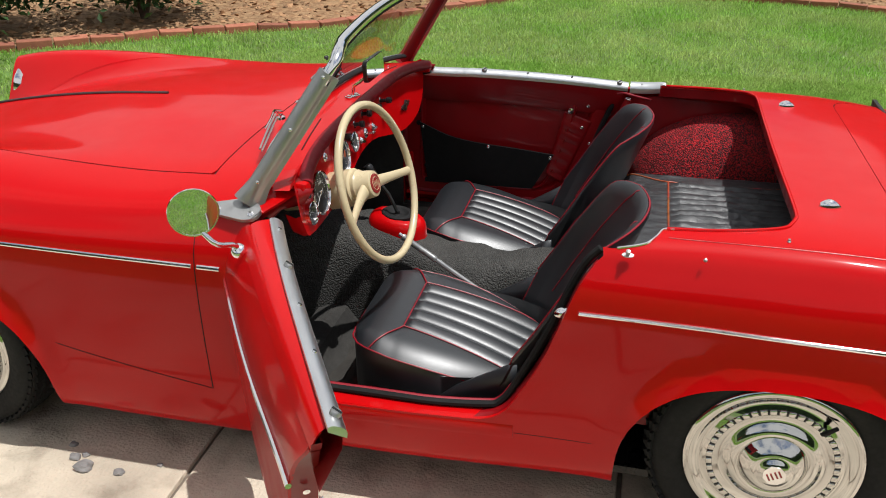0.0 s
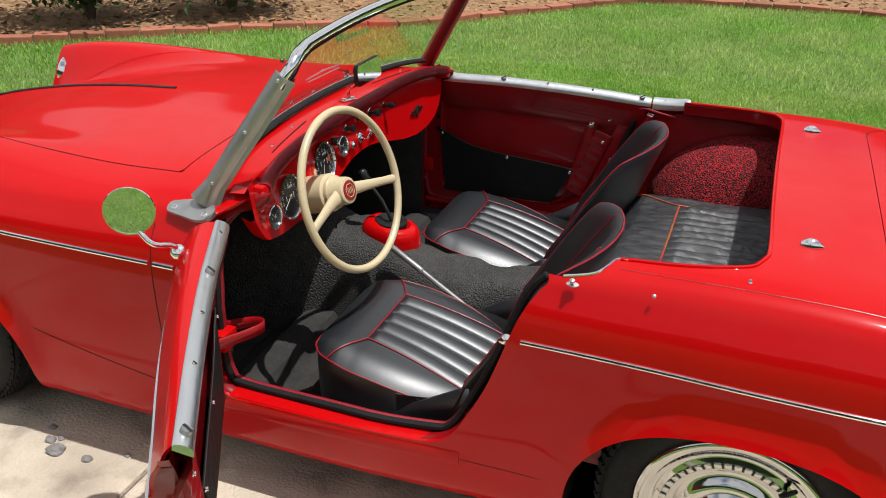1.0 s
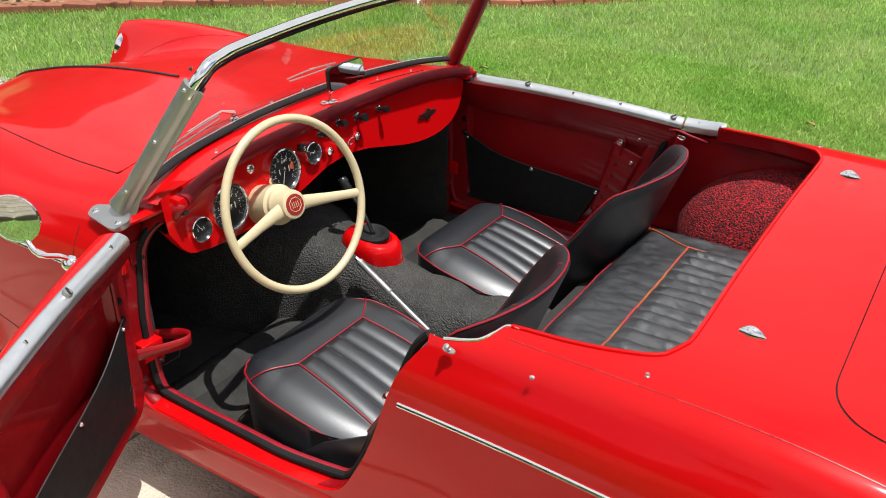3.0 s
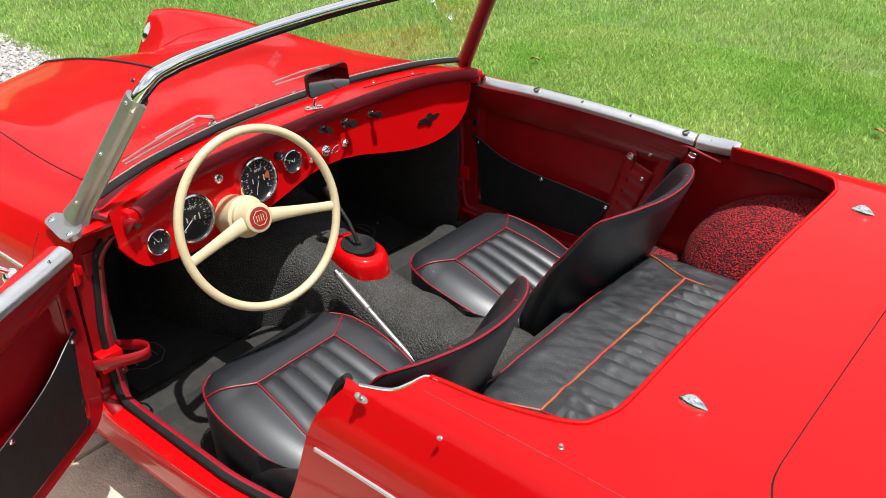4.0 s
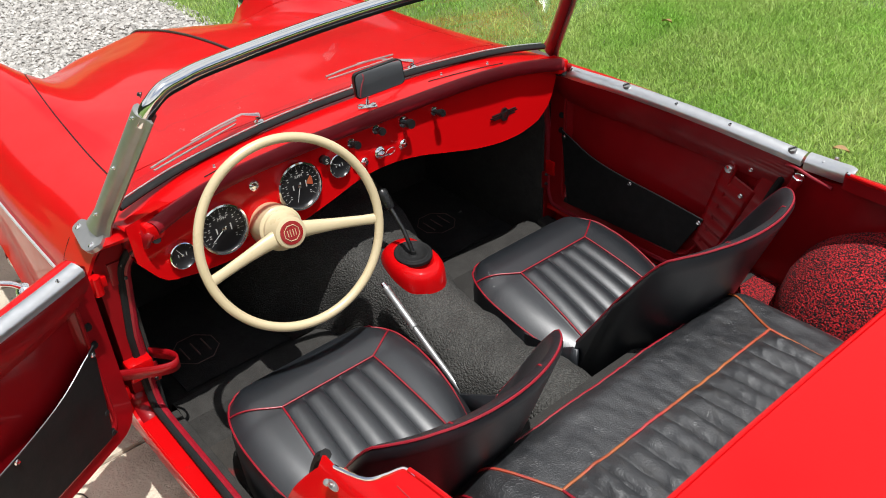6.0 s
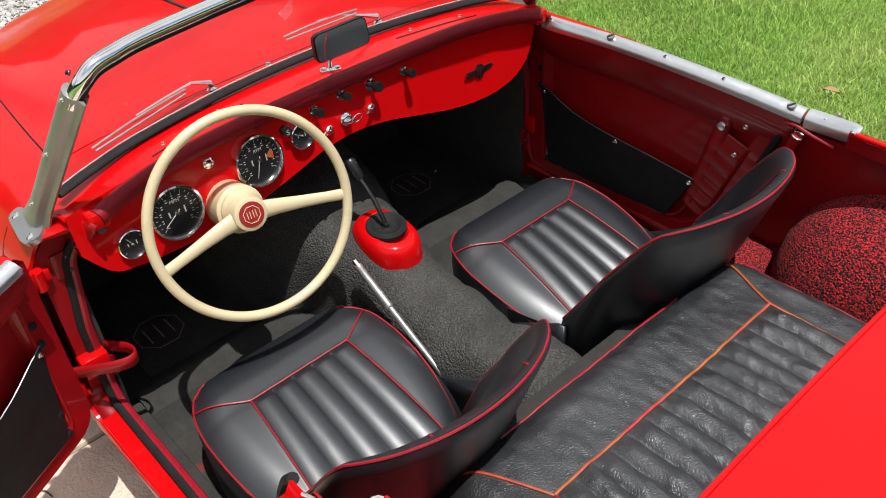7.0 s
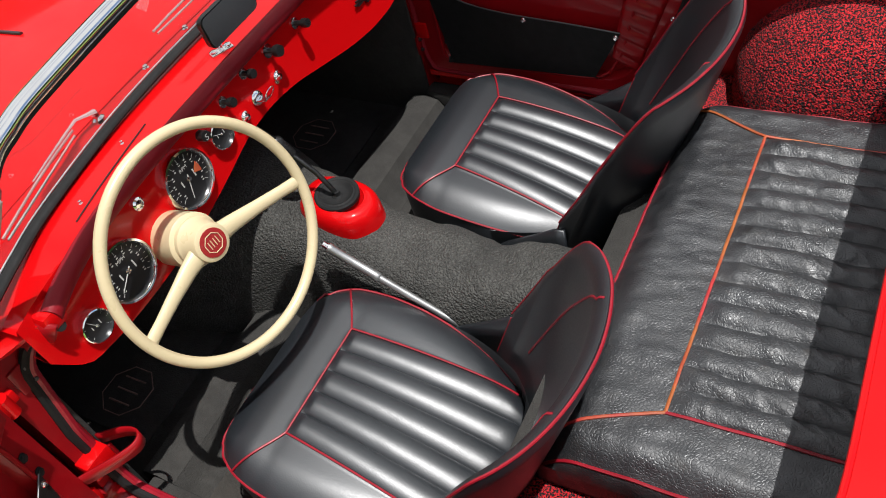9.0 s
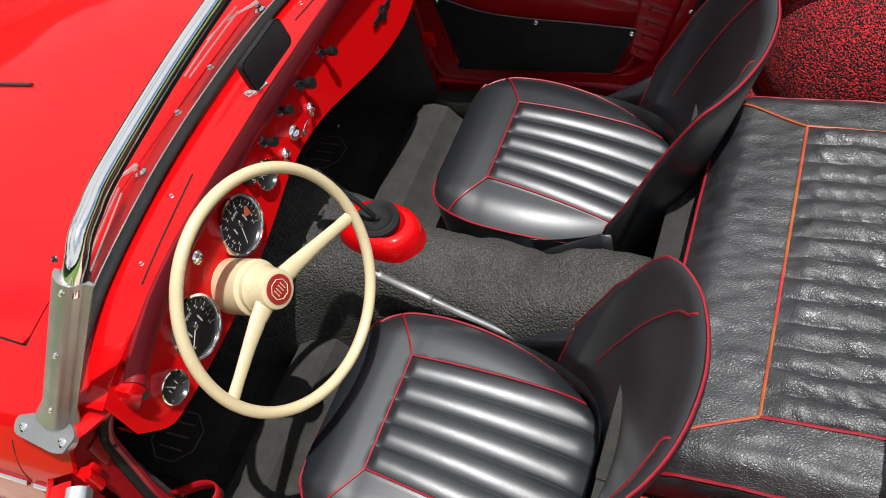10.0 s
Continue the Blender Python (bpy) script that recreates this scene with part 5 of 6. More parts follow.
# wipers
for py, name in ((-0.203, "wiper"), (0.219, "wiper")):
    piv = Vector((-1.250 + 0.015 * (py > 0), py, float(ZC(-1.25)) - 0.002 + 0.006 * (py > 0)))
    bm = bmesh.new()
    lathe(bm, [(0.013, 0), (0.012, 0.006), (0.007, 0.010), (0.007, 0.020), (0.004, 0.024), (0, 0.025)], axis_pose(piv, (-0.15, 0, 1)), 16)
    w = part(name, bm, CHROME, car, "chrome windscreen wiper parked along the glass")
    bm = bmesh.new()
    tip = Vector((-1.215, -0.38, 0.836)) if py < 0 else Vector((-1.236, 0.06, 0.870))
    tube(bm, [piv + Vector((0, 0, 0.019)), piv + Vector((0.0, -0.04, 0.034)), (piv + Vector((0, 0, 0.03))).lerp(tip, 0.6) + Vector((0, 0, 0.006)), tip], [0.0062, 0.0036, 0.0022, 0.0020], 8)
    part("arm", bm, CHROME, w)
    bm = bmesh.new()
    a, b = Vector((-1.182, -0.485, 0.826)), Vector((-1.238, -0.262, 0.836))
    if py > 0:
        a, b = Vector((-1.232, -0.030, 0.866)), Vector((-1.236, 0.165, 0.862))
    tube(bm, [a.lerp(b, t) + Vector((0, 0, 0.004 * math.sin(math.pi * t))) for t in np.linspace(0, 1, 10)], 0.0024, 8)
    tube(bm, [a.lerp(b, t) + Vector((0.004, 0, -0.006)) for t in np.linspace(0.02, 0.98, 6)], 0.0022, 6)
    part("blade", bm, SATIN, w, "slim grey wiper blade")
for py in (-0.06, 0.06):
    stud(top_point(-1.262, py), (0, 0, 1), 0.005, CHROME, "washer_jet")

# demister slots and small fixings on the scuttle
for s in (1, -1):
    bm = bmesh.new()
    tube(bm, [top_point(-1.113 - 0.031 * t, s * (0.408 - 0.212 * t), 0.0005) for t in np.linspace(0, 1, 10)], 0.0016, 6)
    part("demister_slot", bm, RUBBER, car)
    for x, a in ((-1.133, 0.375), (-1.155, 0.245), (-1.095, 0.576)):
        stud(top_point(x, s * a), (0, 0, 1), 0.0028, CHROME, "screw")
    # end block where the dash roll meets the door pillar
    bm = bmesh.new()
    box(bm, (-1.085, min(s * 0.532, s * 0.572), 0.752), (-1.038, max(s * 0.532, s * 0.572), 0.788), 0.010)
    part("dash_end", bm, RED, car)

# rear-view mirror
mb = top_point(-1.125, 0.004)
bm = bmesh.new()
box(bm, (-0.022, -0.010, 0), (0.022, 0.010, 0.005), 0.002, m=Matrix.Translation(mb) @ pose(0, 0, 0, 0, 0, 62))
tube(bm, [mb + Vector((0, 0, 0.003)), mb + Vector((0.004, 0, 0.03)), Vector((-1.085, -0.004, 0.872)), Vector((-1.072, -0.006, 0.890))], 0.0042, 8)
for q in (-0.014, 0.014):
    lathe(bm, [(0.0065, 0.004), (0.0065, 0.008), (0, 0.010)], Matrix.Translation(mb + Vector((q * 0.47, q * 0.88, 0))), 10)
rear_mirror = part("rear_view_mirror", bm, CHROME, car, "small black rear-view mirror on a chrome stalk")
mc = Vector((-1.056, -0.004, 0.904))
face = Vector((0.985, -0.09, 0.07)).normalized()
right = Vector((0.085, 0.985, 0.05)).normalized()
upv = right.cross(face) if right.cross(face).z > 0 else face.cross(right)
ring = rounded([(-0.062, -0.028, 0.014), (0.062, -0.028, 0.014), (0.060, 0.029, 0.014), (-0.060, 0.029, 0.014)], 6)
bm = bmesh.new()
slab(bm, ring, -0.010, 0.010, lambda u, v, h: mc + right * u + upv * v + face * h)
bmesh.ops.bevel(bm, geom=[e for e in bm.edges if e.calc_face_angle(0) > 1.0], offset=0.003, segments=2, affect="EDGES")
part("mirror_case", bm, BLACK_PLASTIC, rear_mirror)
bm = bmesh.new()
slab(bm, ring * 0.955, 0.0008, 0.0008, lambda u, v, h: mc + right * u + upv * v + face * h)
part("mirror_glass", bm, MIRROR, rear_mirror)

# ---- doors ----


def door(s, label):
    """A door in its closed place on side s: skin, inner pressing, pocket, cap and fittings."""
    d = new("door")
    d.parent = car
    d["label"] = label
    keep = DOOR_EDGE
    panel("door_skin", -1.16, -0.36, 4.3, 9, (s,), [], [(keep, "side", 3.0, 9)], RED, d, step=0.015)
    # edge walls and inner pressing
    ring = [p for p in keep if p[1] < 0.70]
    ring = [(-1.137, z) for z in np.linspace(0.715, 0.40, 7)] + [tuple(p) for p in ring if not (p[0] < -1.1 and p[1] > 0.4)] + [(-0.412, 0.70), (-0.400, 0.72)]
    bm = bmesh.new()
    skin_a = [abs(skin_point(x, min(z, 0.735), 1).y) - 0.004 for x, z in ring]
    inner = [0.612] * len(ring)
    rows = [[(x, s * a, z) for (x, z), a in zip(ring, skin_a)], [(x, s * a, z) for (x, z), a in zip(ring, inner)]]
    cc = np.array((-0.79, 0.55))
    for k, a in ((0.86, 0.612), (0.835, 0.620), (0.82, 0.634)):
        rows.append([(*(cc + (np.array(p) - cc) * k)[:1], s * a, (cc + (np.array(p) - cc) * k)[1]) for p in ring])
    vs = grid(bm, rows)
    bm.faces.new(vs[-1])
    top = [vs[1][0], vs[2][0], vs[3][0], vs[4][0], vs[4][-1], vs[3][-1], vs[2][-1], vs[1][-1]]
    bm.faces.new(top)
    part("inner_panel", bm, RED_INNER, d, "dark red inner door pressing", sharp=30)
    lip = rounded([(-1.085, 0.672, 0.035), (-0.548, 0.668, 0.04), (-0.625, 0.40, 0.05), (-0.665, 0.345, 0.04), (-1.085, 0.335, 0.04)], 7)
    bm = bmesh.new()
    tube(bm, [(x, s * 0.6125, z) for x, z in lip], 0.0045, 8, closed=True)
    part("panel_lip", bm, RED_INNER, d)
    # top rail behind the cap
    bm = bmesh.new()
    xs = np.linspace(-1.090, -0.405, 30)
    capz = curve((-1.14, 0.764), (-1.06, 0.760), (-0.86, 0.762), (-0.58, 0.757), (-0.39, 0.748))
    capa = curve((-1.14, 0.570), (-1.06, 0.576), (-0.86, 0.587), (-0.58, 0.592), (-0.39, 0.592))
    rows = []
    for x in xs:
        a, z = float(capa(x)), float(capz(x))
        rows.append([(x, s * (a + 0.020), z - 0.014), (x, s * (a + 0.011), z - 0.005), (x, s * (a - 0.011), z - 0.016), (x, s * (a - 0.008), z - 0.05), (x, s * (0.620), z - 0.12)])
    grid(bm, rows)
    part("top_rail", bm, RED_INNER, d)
    # outer skin rolled over to the capping
    bm = bmesh.new()
    rows = []
    for x in np.linspace(-1.100, -0.405, 30):
        a, z = float(capa(x)), float(capz(x))
        r = skin_row(x)
        e, run = r[32], r[32] - r[35]
        start = np.array((a + 0.012, z - 0.008))
        mid = e + run / np.hypot(*run) * 0.5 * np.hypot(*(start - e))
        row = [start * (1 - t) ** 2 + mid * 2 * t * (1 - t) + e * t * t for t in np.linspace(0, 1, 8)]
        rows.append([(x, s * (p[0] + 0.0006), p[1]) for p in row] + [(x, s * (r[34][0] + 0.0006), r[34][1])])
    grid(bm, rows)
    part("skin_roll", bm, RED, d)
    bm = bmesh.new()
    xs = np.linspace(-1.085, -0.392, 36)
    rows = []
    for x in xs:
        a, z = float(capa(x)), float(capz(x))
        prof = [(-0.0135, -0.022), (-0.0145, -0.014), (-0.0125, -0.008), (-0.006, -0.002), (0.002, 0.002), (0.009, 0.003), (0.0125, 0.001), (0.013, -0.006)]
        rows.append([(x, s * (a + u), z + w) for u, w in prof])
    vs = grid(bm, rows)
    bm.faces.new(vs[0])
    bm.faces.new(vs[-1])
    part("door_cap", bm, ALUMINIUM, d, "brushed aluminium door capping")
    for x, big in ((-1.034, 0), (-0.862, 1), (-0.718, 0), (-0.574, 0), (-0.420, 1)):
        m = axis_pose((x, s * (float(capa(x)) - 0.003), float(capz(x)) - 0.0010), (0, -s * 0.5, 1))
        bm = bmesh.new()
        r = 0.009 if big else 0.004
        lathe(bm, [(r, 0), (r, 0.002 + 0.003 * big), (r * 0.8, 0.0035 + 0.004 * big), (0, 0.0035 + 0.004 * big)], m, 16)
        screw = part("screw", bm, CHROME if not big else SATIN, d)
        bm = bmesh.new()
        box(bm, (-r * 0.9, -0.0012 - 0.001 * big, 0.003 + 0.004 * big), (r * 0.9, 0.0012 + 0.001 * big, 0.0040 + 0.0045 * big), m=m @ pose(0, 0, 0, 0, 0, 50))
        part("slot", bm, BLACK_PLASTIC, screw)
    # pocket board
    outline = np.concatenate([spline([(-1.09, 0.558), (-1.06, 0.546), (-0.98, 0.515), (-0.88, 0.499), (-0.75, 0.490), (-0.66, 0.482), (-0.618, 0.478)], 20), rounded([(-0.655, 0.350, 0.03), (-1.09, 0.338, 0.03)], 5)])
    bm = bmesh.new()
    slab(bm, outline, 0.606, 0.004, lambda u, v, h: Vector((u, s * h, v)))
    part("door_pocket", bm, BLACK_VINYL, d, "black vinyl door pocket board")
    bm = bmesh.new()
    tube(bm, [(x, s * 0.6075, z + 0.001) for x, z in outline[:20]], 0.0018, 6)
    part("pocket_edge", bm, DARK_STEEL, d)
    for x, z in ((-1.080, 0.543), (-0.628, 0.468), (-0.846, 0.490), (-0.53, 0.585), (-0.515, 0.66), (-0.50, 0.53)):
        stud(Vector((x, s * 0.607, z)), (0, -s, 0), 0.0045, CHROME, "screw", d)
    bm = bmesh.new()
    lathe(bm, [(0.007, 0), (0.006, 0.010), (0.0115, 0.014), (0.012, 0.022), (0.009, 0.026), (0, 0.027)], axis_pose((-0.570, s * 0.628, 0.640), (0, -s, 0)), 16)
    part("door_pull", bm, CHROME, d, "small chrome pull knob")
    bm = bmesh.new()
    rows = []
    for t in np.linspace(0, 1, 40):
        # from under the pull knob down the slanting rear edge
        x0, x1, z0 = -0.590 - 0.052 * t, -0.498 - 0.085 * t, 0.605 - 0.225 * t
        k = 0.006 * abs(math.sin(math.pi * (0.5 + 6.0 * t))) ** 0.8 * min(1, t / 0.15)
        rows.append([(x0 + (x1 - x0) * u, s * (0.6140 - k * math.sin(math.pi * min(max(u, 0.03), 0.97)) ** 0.5), z0 + 0.030 * (1 - u)) for u in np.linspace(0, 1, 9)])
    grid(bm, rows)
    trim = part("creased_trim", bm, RED_INNER, d, "creased dark red vinyl trim strip")
    sol = trim.modifiers.new("thickness", "SOLIDIFY")
    sol.thickness = 0.002
    # hinges, buffers and handle side fittings
    for z in (0.66, 0.38):
        bm = bmesh.new()
        tube(bm, [(-1.150, s * 0.640, z - 0.02), (-1.150, s * 0.640, z + 0.02)], 0.010, 12)
        box(bm, (-1.150, min(s * 0.615, s * 0.645), z - 0.018), (-1.128, max(s * 0.615, s * 0.645), z + 0.018), 0.003)
        part("hinge", bm, RED, d)
    for z in (0.60, 0.555, 0.345, 0.40):
        stud(Vector((-1.095 + 0.03 * (z < 0.5), s * 0.611, z)), (0, -s, 0), 0.007, RUBBER, "buffer", d)
    bm = bmesh.new()
    tube(bm, [skin_point(x, 0.612, s, 0.002) for x in np.linspace(-1.13, -0.45, 16)], 0.0052, 8)
    part("side_trim", bm, CHROME, d)
    bm = bmesh.new()
    for q in (0.50, 0.56):
        lathe(bm, [(0.006, 0), (0.006, 0.003), (0, 0.004)], axis_pose((-0.478 + 0.32 * (q - 0.5), s * 0.632, q + 0.03), (1, 0, -0.3)), 12)
    part("latch_plate", bm, CHROME, d)
    return d


far_door = door(1, "closed red door with aluminium capping")
near_door = door(-1, "open red door with aluminium capping and mirror")
SWING = radians(-58.8)
# the hinge line about which the driver's door has swung
pivot = (-1.1834, -0.6624)
swung = Matrix.Translation((*pivot, 0)) @ Matrix.Rotation(SWING, 4, "Z") @ Matrix.Translation((-pivot[0], -pivot[1], 0))

# door mirror, on the open door
near_door.matrix_local = swung
inv = swung.inverted()
mirror_foot, mirror_at = Vector((-1.101, -0.791, 0.731)), Vector((-1.158, -0.845, 0.823))
mn = Vector((0.53, -0.845, 0.03)).normalized()
bm = bmesh.new()
m = axis_pose(mirror_at - mn * 0.012, mn)
lathe(bm, [(0.012, -0.014), (0.034, -0.008), (0.046, 0.002), (0.049, 0.010), (0.048, 0.0125), (0.0455, 0.0125), (0.0455, 0.011)], m, 40, close=False)
lathe(bm, [(0.016, 0.0), (0.014, 0.006), (0.008, 0.010)], axis_pose(mirror_foot + Vector((0, 0, -0.006)), (0.1, -0.7, 0.7)), 16)
tube(bm, spline([mirror_foot, mirror_foot + Vector((-0.006, -0.012, 0.012)), mirror_foot.lerp(mirror_at, 0.5) + Vector((0.004, -0.018, -0.018)), mirror_at - mn * 0.018 + Vector((0, 0, -0.025)), mirror_at - mn * 0.022], 16), 0.0055, 10)
bmesh.ops.transform(bm, matrix=inv, verts=bm.verts)
dm = part("door_mirror", bm, CHROME, near_door, "round chrome door mirror")
bm = bmesh.new()
lathe(bm, [(0.0462, 0.0112), (0.03, 0.0118), (0.0, 0.012)], m, 40)
bmesh.ops.transform(bm, matrix=inv, verts=bm.verts)
part("mirror_glass", bm, MIRROR, dm)

# check strap and striker
bm = bmesh.new()
strap_path = spline([(-1.150, -0.600, 0.437), (-1.105, -0.572, 0.442), (-1.072, -0.568, 0.445), (-1.060, -0.588, 0.446), (-1.078, -0.622, 0.443), (-1.115, -0.668, 0.437), (-1.140, -0.700, 0.433)], 26)
rows = [[(x, y, z - 0.015), (x, y, z + 0.012)] for x, y, z in strap_path]
grid(bm, rows)
st = part("check_strap", bm, RED_INNER, car, "red leather door check strap")
sol = st.modifiers.new("thickness", "SOLIDIFY")
sol.thickness, sol.offset = 0.004, 0
for s in (1, -1):
    bm = bmesh.new()
    lathe(bm, [(0.008, 0), (0.008, 0.012), (0.011, 0.016), (0.012, 0.026), (0.006, 0.036), (0, 0.037)], axis_pose((-0.447, s * 0.630, 0.590), (-0.9, 0, -0.42)), 16)
    box(bm, (-0.452, min(s * 0.605, s * 0.640), 0.572), (-0.434, max(s * 0.605, s * 0.640), 0.602), 0.003)
    part("striker", bm, CHROME, car, "bright metal door striker")
# aluminium finisher on the far quarter
bm = bmesh.new()
rows = []
for x, a, z in spline([(-0.386, 0.592, 0.746), (-0.36, 0.591, 0.747), (-0.32, 0.587, 0.750), (-0.290, 0.580, 0.755), (-0.276, 0.576, 0.757)], 16):
    h = 1 - 0.62 * max((x + 0.300) / 0.024, 0) ** 3
    rows.append([(x, a + u * h + 0.004 * (1 - h), z + w * h + 0.003) for u, w in ((-0.0135, -0.028), (-0.0145, -0.014), (-0.0125, -0.008), (-0.006, -0.001), (0.002, 0.003), (0.010, 0.004), (0.0135, 0.001), (0.014, -0.008))])
vs = grid(bm, rows)
bm.faces.new(vs[0])
bm.faces.new(vs[-1])
part("quarter_cap", bm, ALUMINIUM, car, "short aluminium capping on the quarter panel")
stud(Vector((-0.350, 0.588, 0.746)), (0, -0.4, 1), 0.003)

# hood frame socket and edging on the far door pillar
bm = bmesh.new()
tube(bm, [(-0.388, 0.574, 0.702), (-0.398, 0.574, 0.672), (-0.412, 0.574, 0.630)], 0.0115, 14)
socket_ob = part("frame_socket", bm, RED_INNER, car, "red hood frame socket tube")
bm = bmesh.new()
rm = axis_pose((-0.388, 0.574, 0.703), (0.25, 0, 1))
tube(bm, [rm @ Vector((0.0115 * math.cos(a), 0.0115 * math.sin(a), 0)) for a in np.linspace(0, 2 * math.pi, 21)[:-1]], 0.0022, 6, closed=True)
part("socket_ring", bm, CHROME, socket_ob)
bm = bmesh.new()
tube(bm, spline([(-0.425, 0.583, 0.716), (-0.40, 0.578, 0.720), (-0.36, 0.576, 0.712), (-0.315, 0.574, 0.706)], 14), 0.0034, 8)
part("pillar_edging", bm, PIPING, car)

# ---- seats ----


def seat(yc, name):
    """A bucket seat: piped cushion with a fluted middle, and a wrap-round back."""
    st = new(name)
    st.parent = car
    st["label"] = "black leather bucket seat with red piping"
    half = curve((-0.978, 0.12), (-0.970, 0.155), (-0.95, 0.186), (-0.92, 0.205), (-0.87, 0.218), (-0.80, 0.221), (-0.72, 0.214), (-0.64, 0.196), (-0.58, 0.172), (-0.53, 0.140), (-0.505, 0.105), (-0.49, 0.05))
    xs = np.concatenate([np.linspace(-0.978, -0.93, 9), np.linspace(-0.915, -0.56, 46), np.linspace(-0.55, -0.49, 9)])
    ts = np.linspace(-1, 1, 73)

    def flute(x):
        """Half the width of the fluted middle, which widens to the rear."""
        return 0.115 + 0.085 * min(max(x + 0.857, 0), 0.33)

    def top(x, y):
        """Height of the cushion at x and y from its middle."""
        w = float(half(x))
        e = min(1 - abs(y) / w, (x + 0.980) / 0.22 + 0.02, (-0.482 - x) / 0.2 + 0.02)
        z = 0.392 - 0.026 * max(1 - e / 0.30, 0) ** 2 - 0.16 * max(-0.84 - x, 0) ** 1.5 - 0.006 * min(max((x + 0.90) / 0.04, 0), 1) - (0.16 if x > -0.857 else 0.10) * (x + 0.857) - 0.45 * max(x + 0.857, 0) ** 2
        fw = flute(x)
        if -0.857 < x and abs(y) < fw:
            q = (y + fw) / (fw * 0.4)
            z += 0.0100 * abs(math.sin(math.pi * q)) ** 0.65 * min((x + 0.857) / 0.014, 1) - 0.001 + 0.0002 * noise.noise((x * 40, y * 60 + yc, 2.0))
        return z

    bm = bmesh.new()
    rows = []
    for x in xs:
        w = float(half(x))
        fw = flute(x)
        cols = [-w + (w - min(fw, w * 0.98)) * t for t in np.linspace(0, 1, 12)[:-1]]
        cols += [math.copysign(min(abs(y), w * 0.98), y) for y in np.linspace(-fw, fw, 141)] + [-c for c in cols[::-1]]
        rows.append([(x, yc + y, top(x, y)) for y in cols])
    grid(bm, rows)
    part("seat_cushion", bm, LEATHER, st, "fluted black leather cushion")
    edge = [(x, -float(half(x))) for x in xs] + [(x, float(half(x))) for x in xs[::-1]]
    bm = bmesh.new()
    ring0 = [(x, yc + y, top(x, y)) for x, y in edge]
    ring1 = [(x * 0.99 - 0.008, yc + y * 1.02, 0.33) for x, y in edge]
    ring2 = [(x * 0.985 - 0.012, yc + y * 0.99, 0.19) for x, y in edge]
    grid(bm, [ring0, ring1, ring2], close_v=True)
    part("seat_base", bm, LEATHER, st)
    bm = bmesh.new()
    tube(bm, spline([(x, yc + y * 1.008, top(x, y) + 0.001) for x, y in edge[::3]], 150, True), 0.0022, 6, closed=True)
    part("edge_piping", bm, PIPING, st, "red piping")

    def line(pts, parent=st, r=0.0020):
        bm = bmesh.new()
        tube(bm, [(x, yc + y, top(x, y) + 0.003) for x, y in pts], r, 6)
        part("piping", bm, PIPING, parent)

    line([(-0.857, y) for y in np.linspace(-0.115, 0.115, 16)])
    for q in (1, -1):
        line([(x, q * min(flute(x), float(half(x)) * 0.985)) for x in np.linspace(-0.857, -0.545, 24)])
        line([(-0.857 - 0.062 * t, q * (0.115 + (float(half(-0.919)) - 0.115) * t + 0.008 * math.sin(math.pi * t))) for t in np.linspace(0, 1, 12)])
    # back: arc in plan with wings that run forward
    R1, R2 = 0.204, 0.105

    def back(u, t, off=0.0):
        """u from -1 to 1 along the wrap, t from the bottom 0 to the rim 1."""
        a = abs(u)
        k = 1 if u >= 0 else -1
        if a < 0.62:
            th = a / 0.62 * radians(84)
            px, py = -(1 - math.cos(th)) * R2, math.sin(th) * R1
            nx, ny = math.cos(th), math.sin(th) * R2 / R1
        else:
            g = (a - 0.62) / 0.38
            px, py = -R2 * (1 - math.cos(radians(84))) - 0.030 * g, R1 * math.sin(radians(84)) + 0.024 * g
            nx, ny = 0.05, 1.0
            off = off * (1 - 0.5 * g)
        rim = float(np.interp(a, (0, 0.25, 0.4, 0.48, 0.52, 0.57, 0.62, 0.8, 1.0), (0.717, 0.712, 0.700, 0.688, 0.671, 0.622, 0.560, 0.475, 0.402)))
        z = 0.27 + (rim - 0.27) * t
        lean = -0.500 + (z - 0.27) * 0.385
        bulge = 0.010 * math.sin(math.pi * min(max((z - 0.36) / 0.3, 0), 1)) * (1 - a) if off < 0.02 else 0
        return Vector((lean + px + (off - bulge) * nx, yc + k * (py + off * ny) * (0.90 + 0.10 * min((z - 0.27) / 0.2, 1)), z))

    us = np.linspace(-1, 1, 61)
    tt = np.linspace(0, 1, 16)
    bm = bmesh.new()
    inner = [[back(u, t) for u in us] for t in tt]
    outer = [[back(u, t, 0.034 - 0.010 * t) + Vector((0, 0, -0.004)) for u in us] for t in tt]
    rim_mid = [[back(u, 1, 0.017) + Vector((0, 0, 0.008)) for u in us]]
    grid(bm, inner + rim_mid + outer[::-1])
    part("backrest", bm, LEATHER, st, "smooth black leather wrap-round back", sharp=70)
    bm = bmesh.new()
    tube(bm, [back(u, 1, 0.021 - 0.006 * abs(u)) + Vector((0, 0, 0.006)) for u in np.linspace(-1, 1, 70)], 0.0024, 6)
    part("edge_piping", bm, PIPING, st)
    for q in (1, -1):
        bm = bmesh.new()
        pts = [back(q * 0.19, 1, 0.010) + Vector((0, 0, 0.0035)), back(q * 0.195, 1, 0.003) + Vector((0, 0, 0.002))]
        pts += [back(q * u, t, -0.0005) for u, t in spline([(0.20, 0.985), (0.27, 0.90), (0.35, 0.72), (0.42, 0.5), (0.50, 0.25)], 22)]
        tube(bm, pts, 0.0021, 6)
        part("piping", bm, PIPING, st)
        bm = bmesh.new()
        tube(bm, [back(q * 1.0, t, 0.004) for t in np.linspace(0.2, 1, 8)], 0.0022, 6)
        part("piping", bm, PIPING, st)
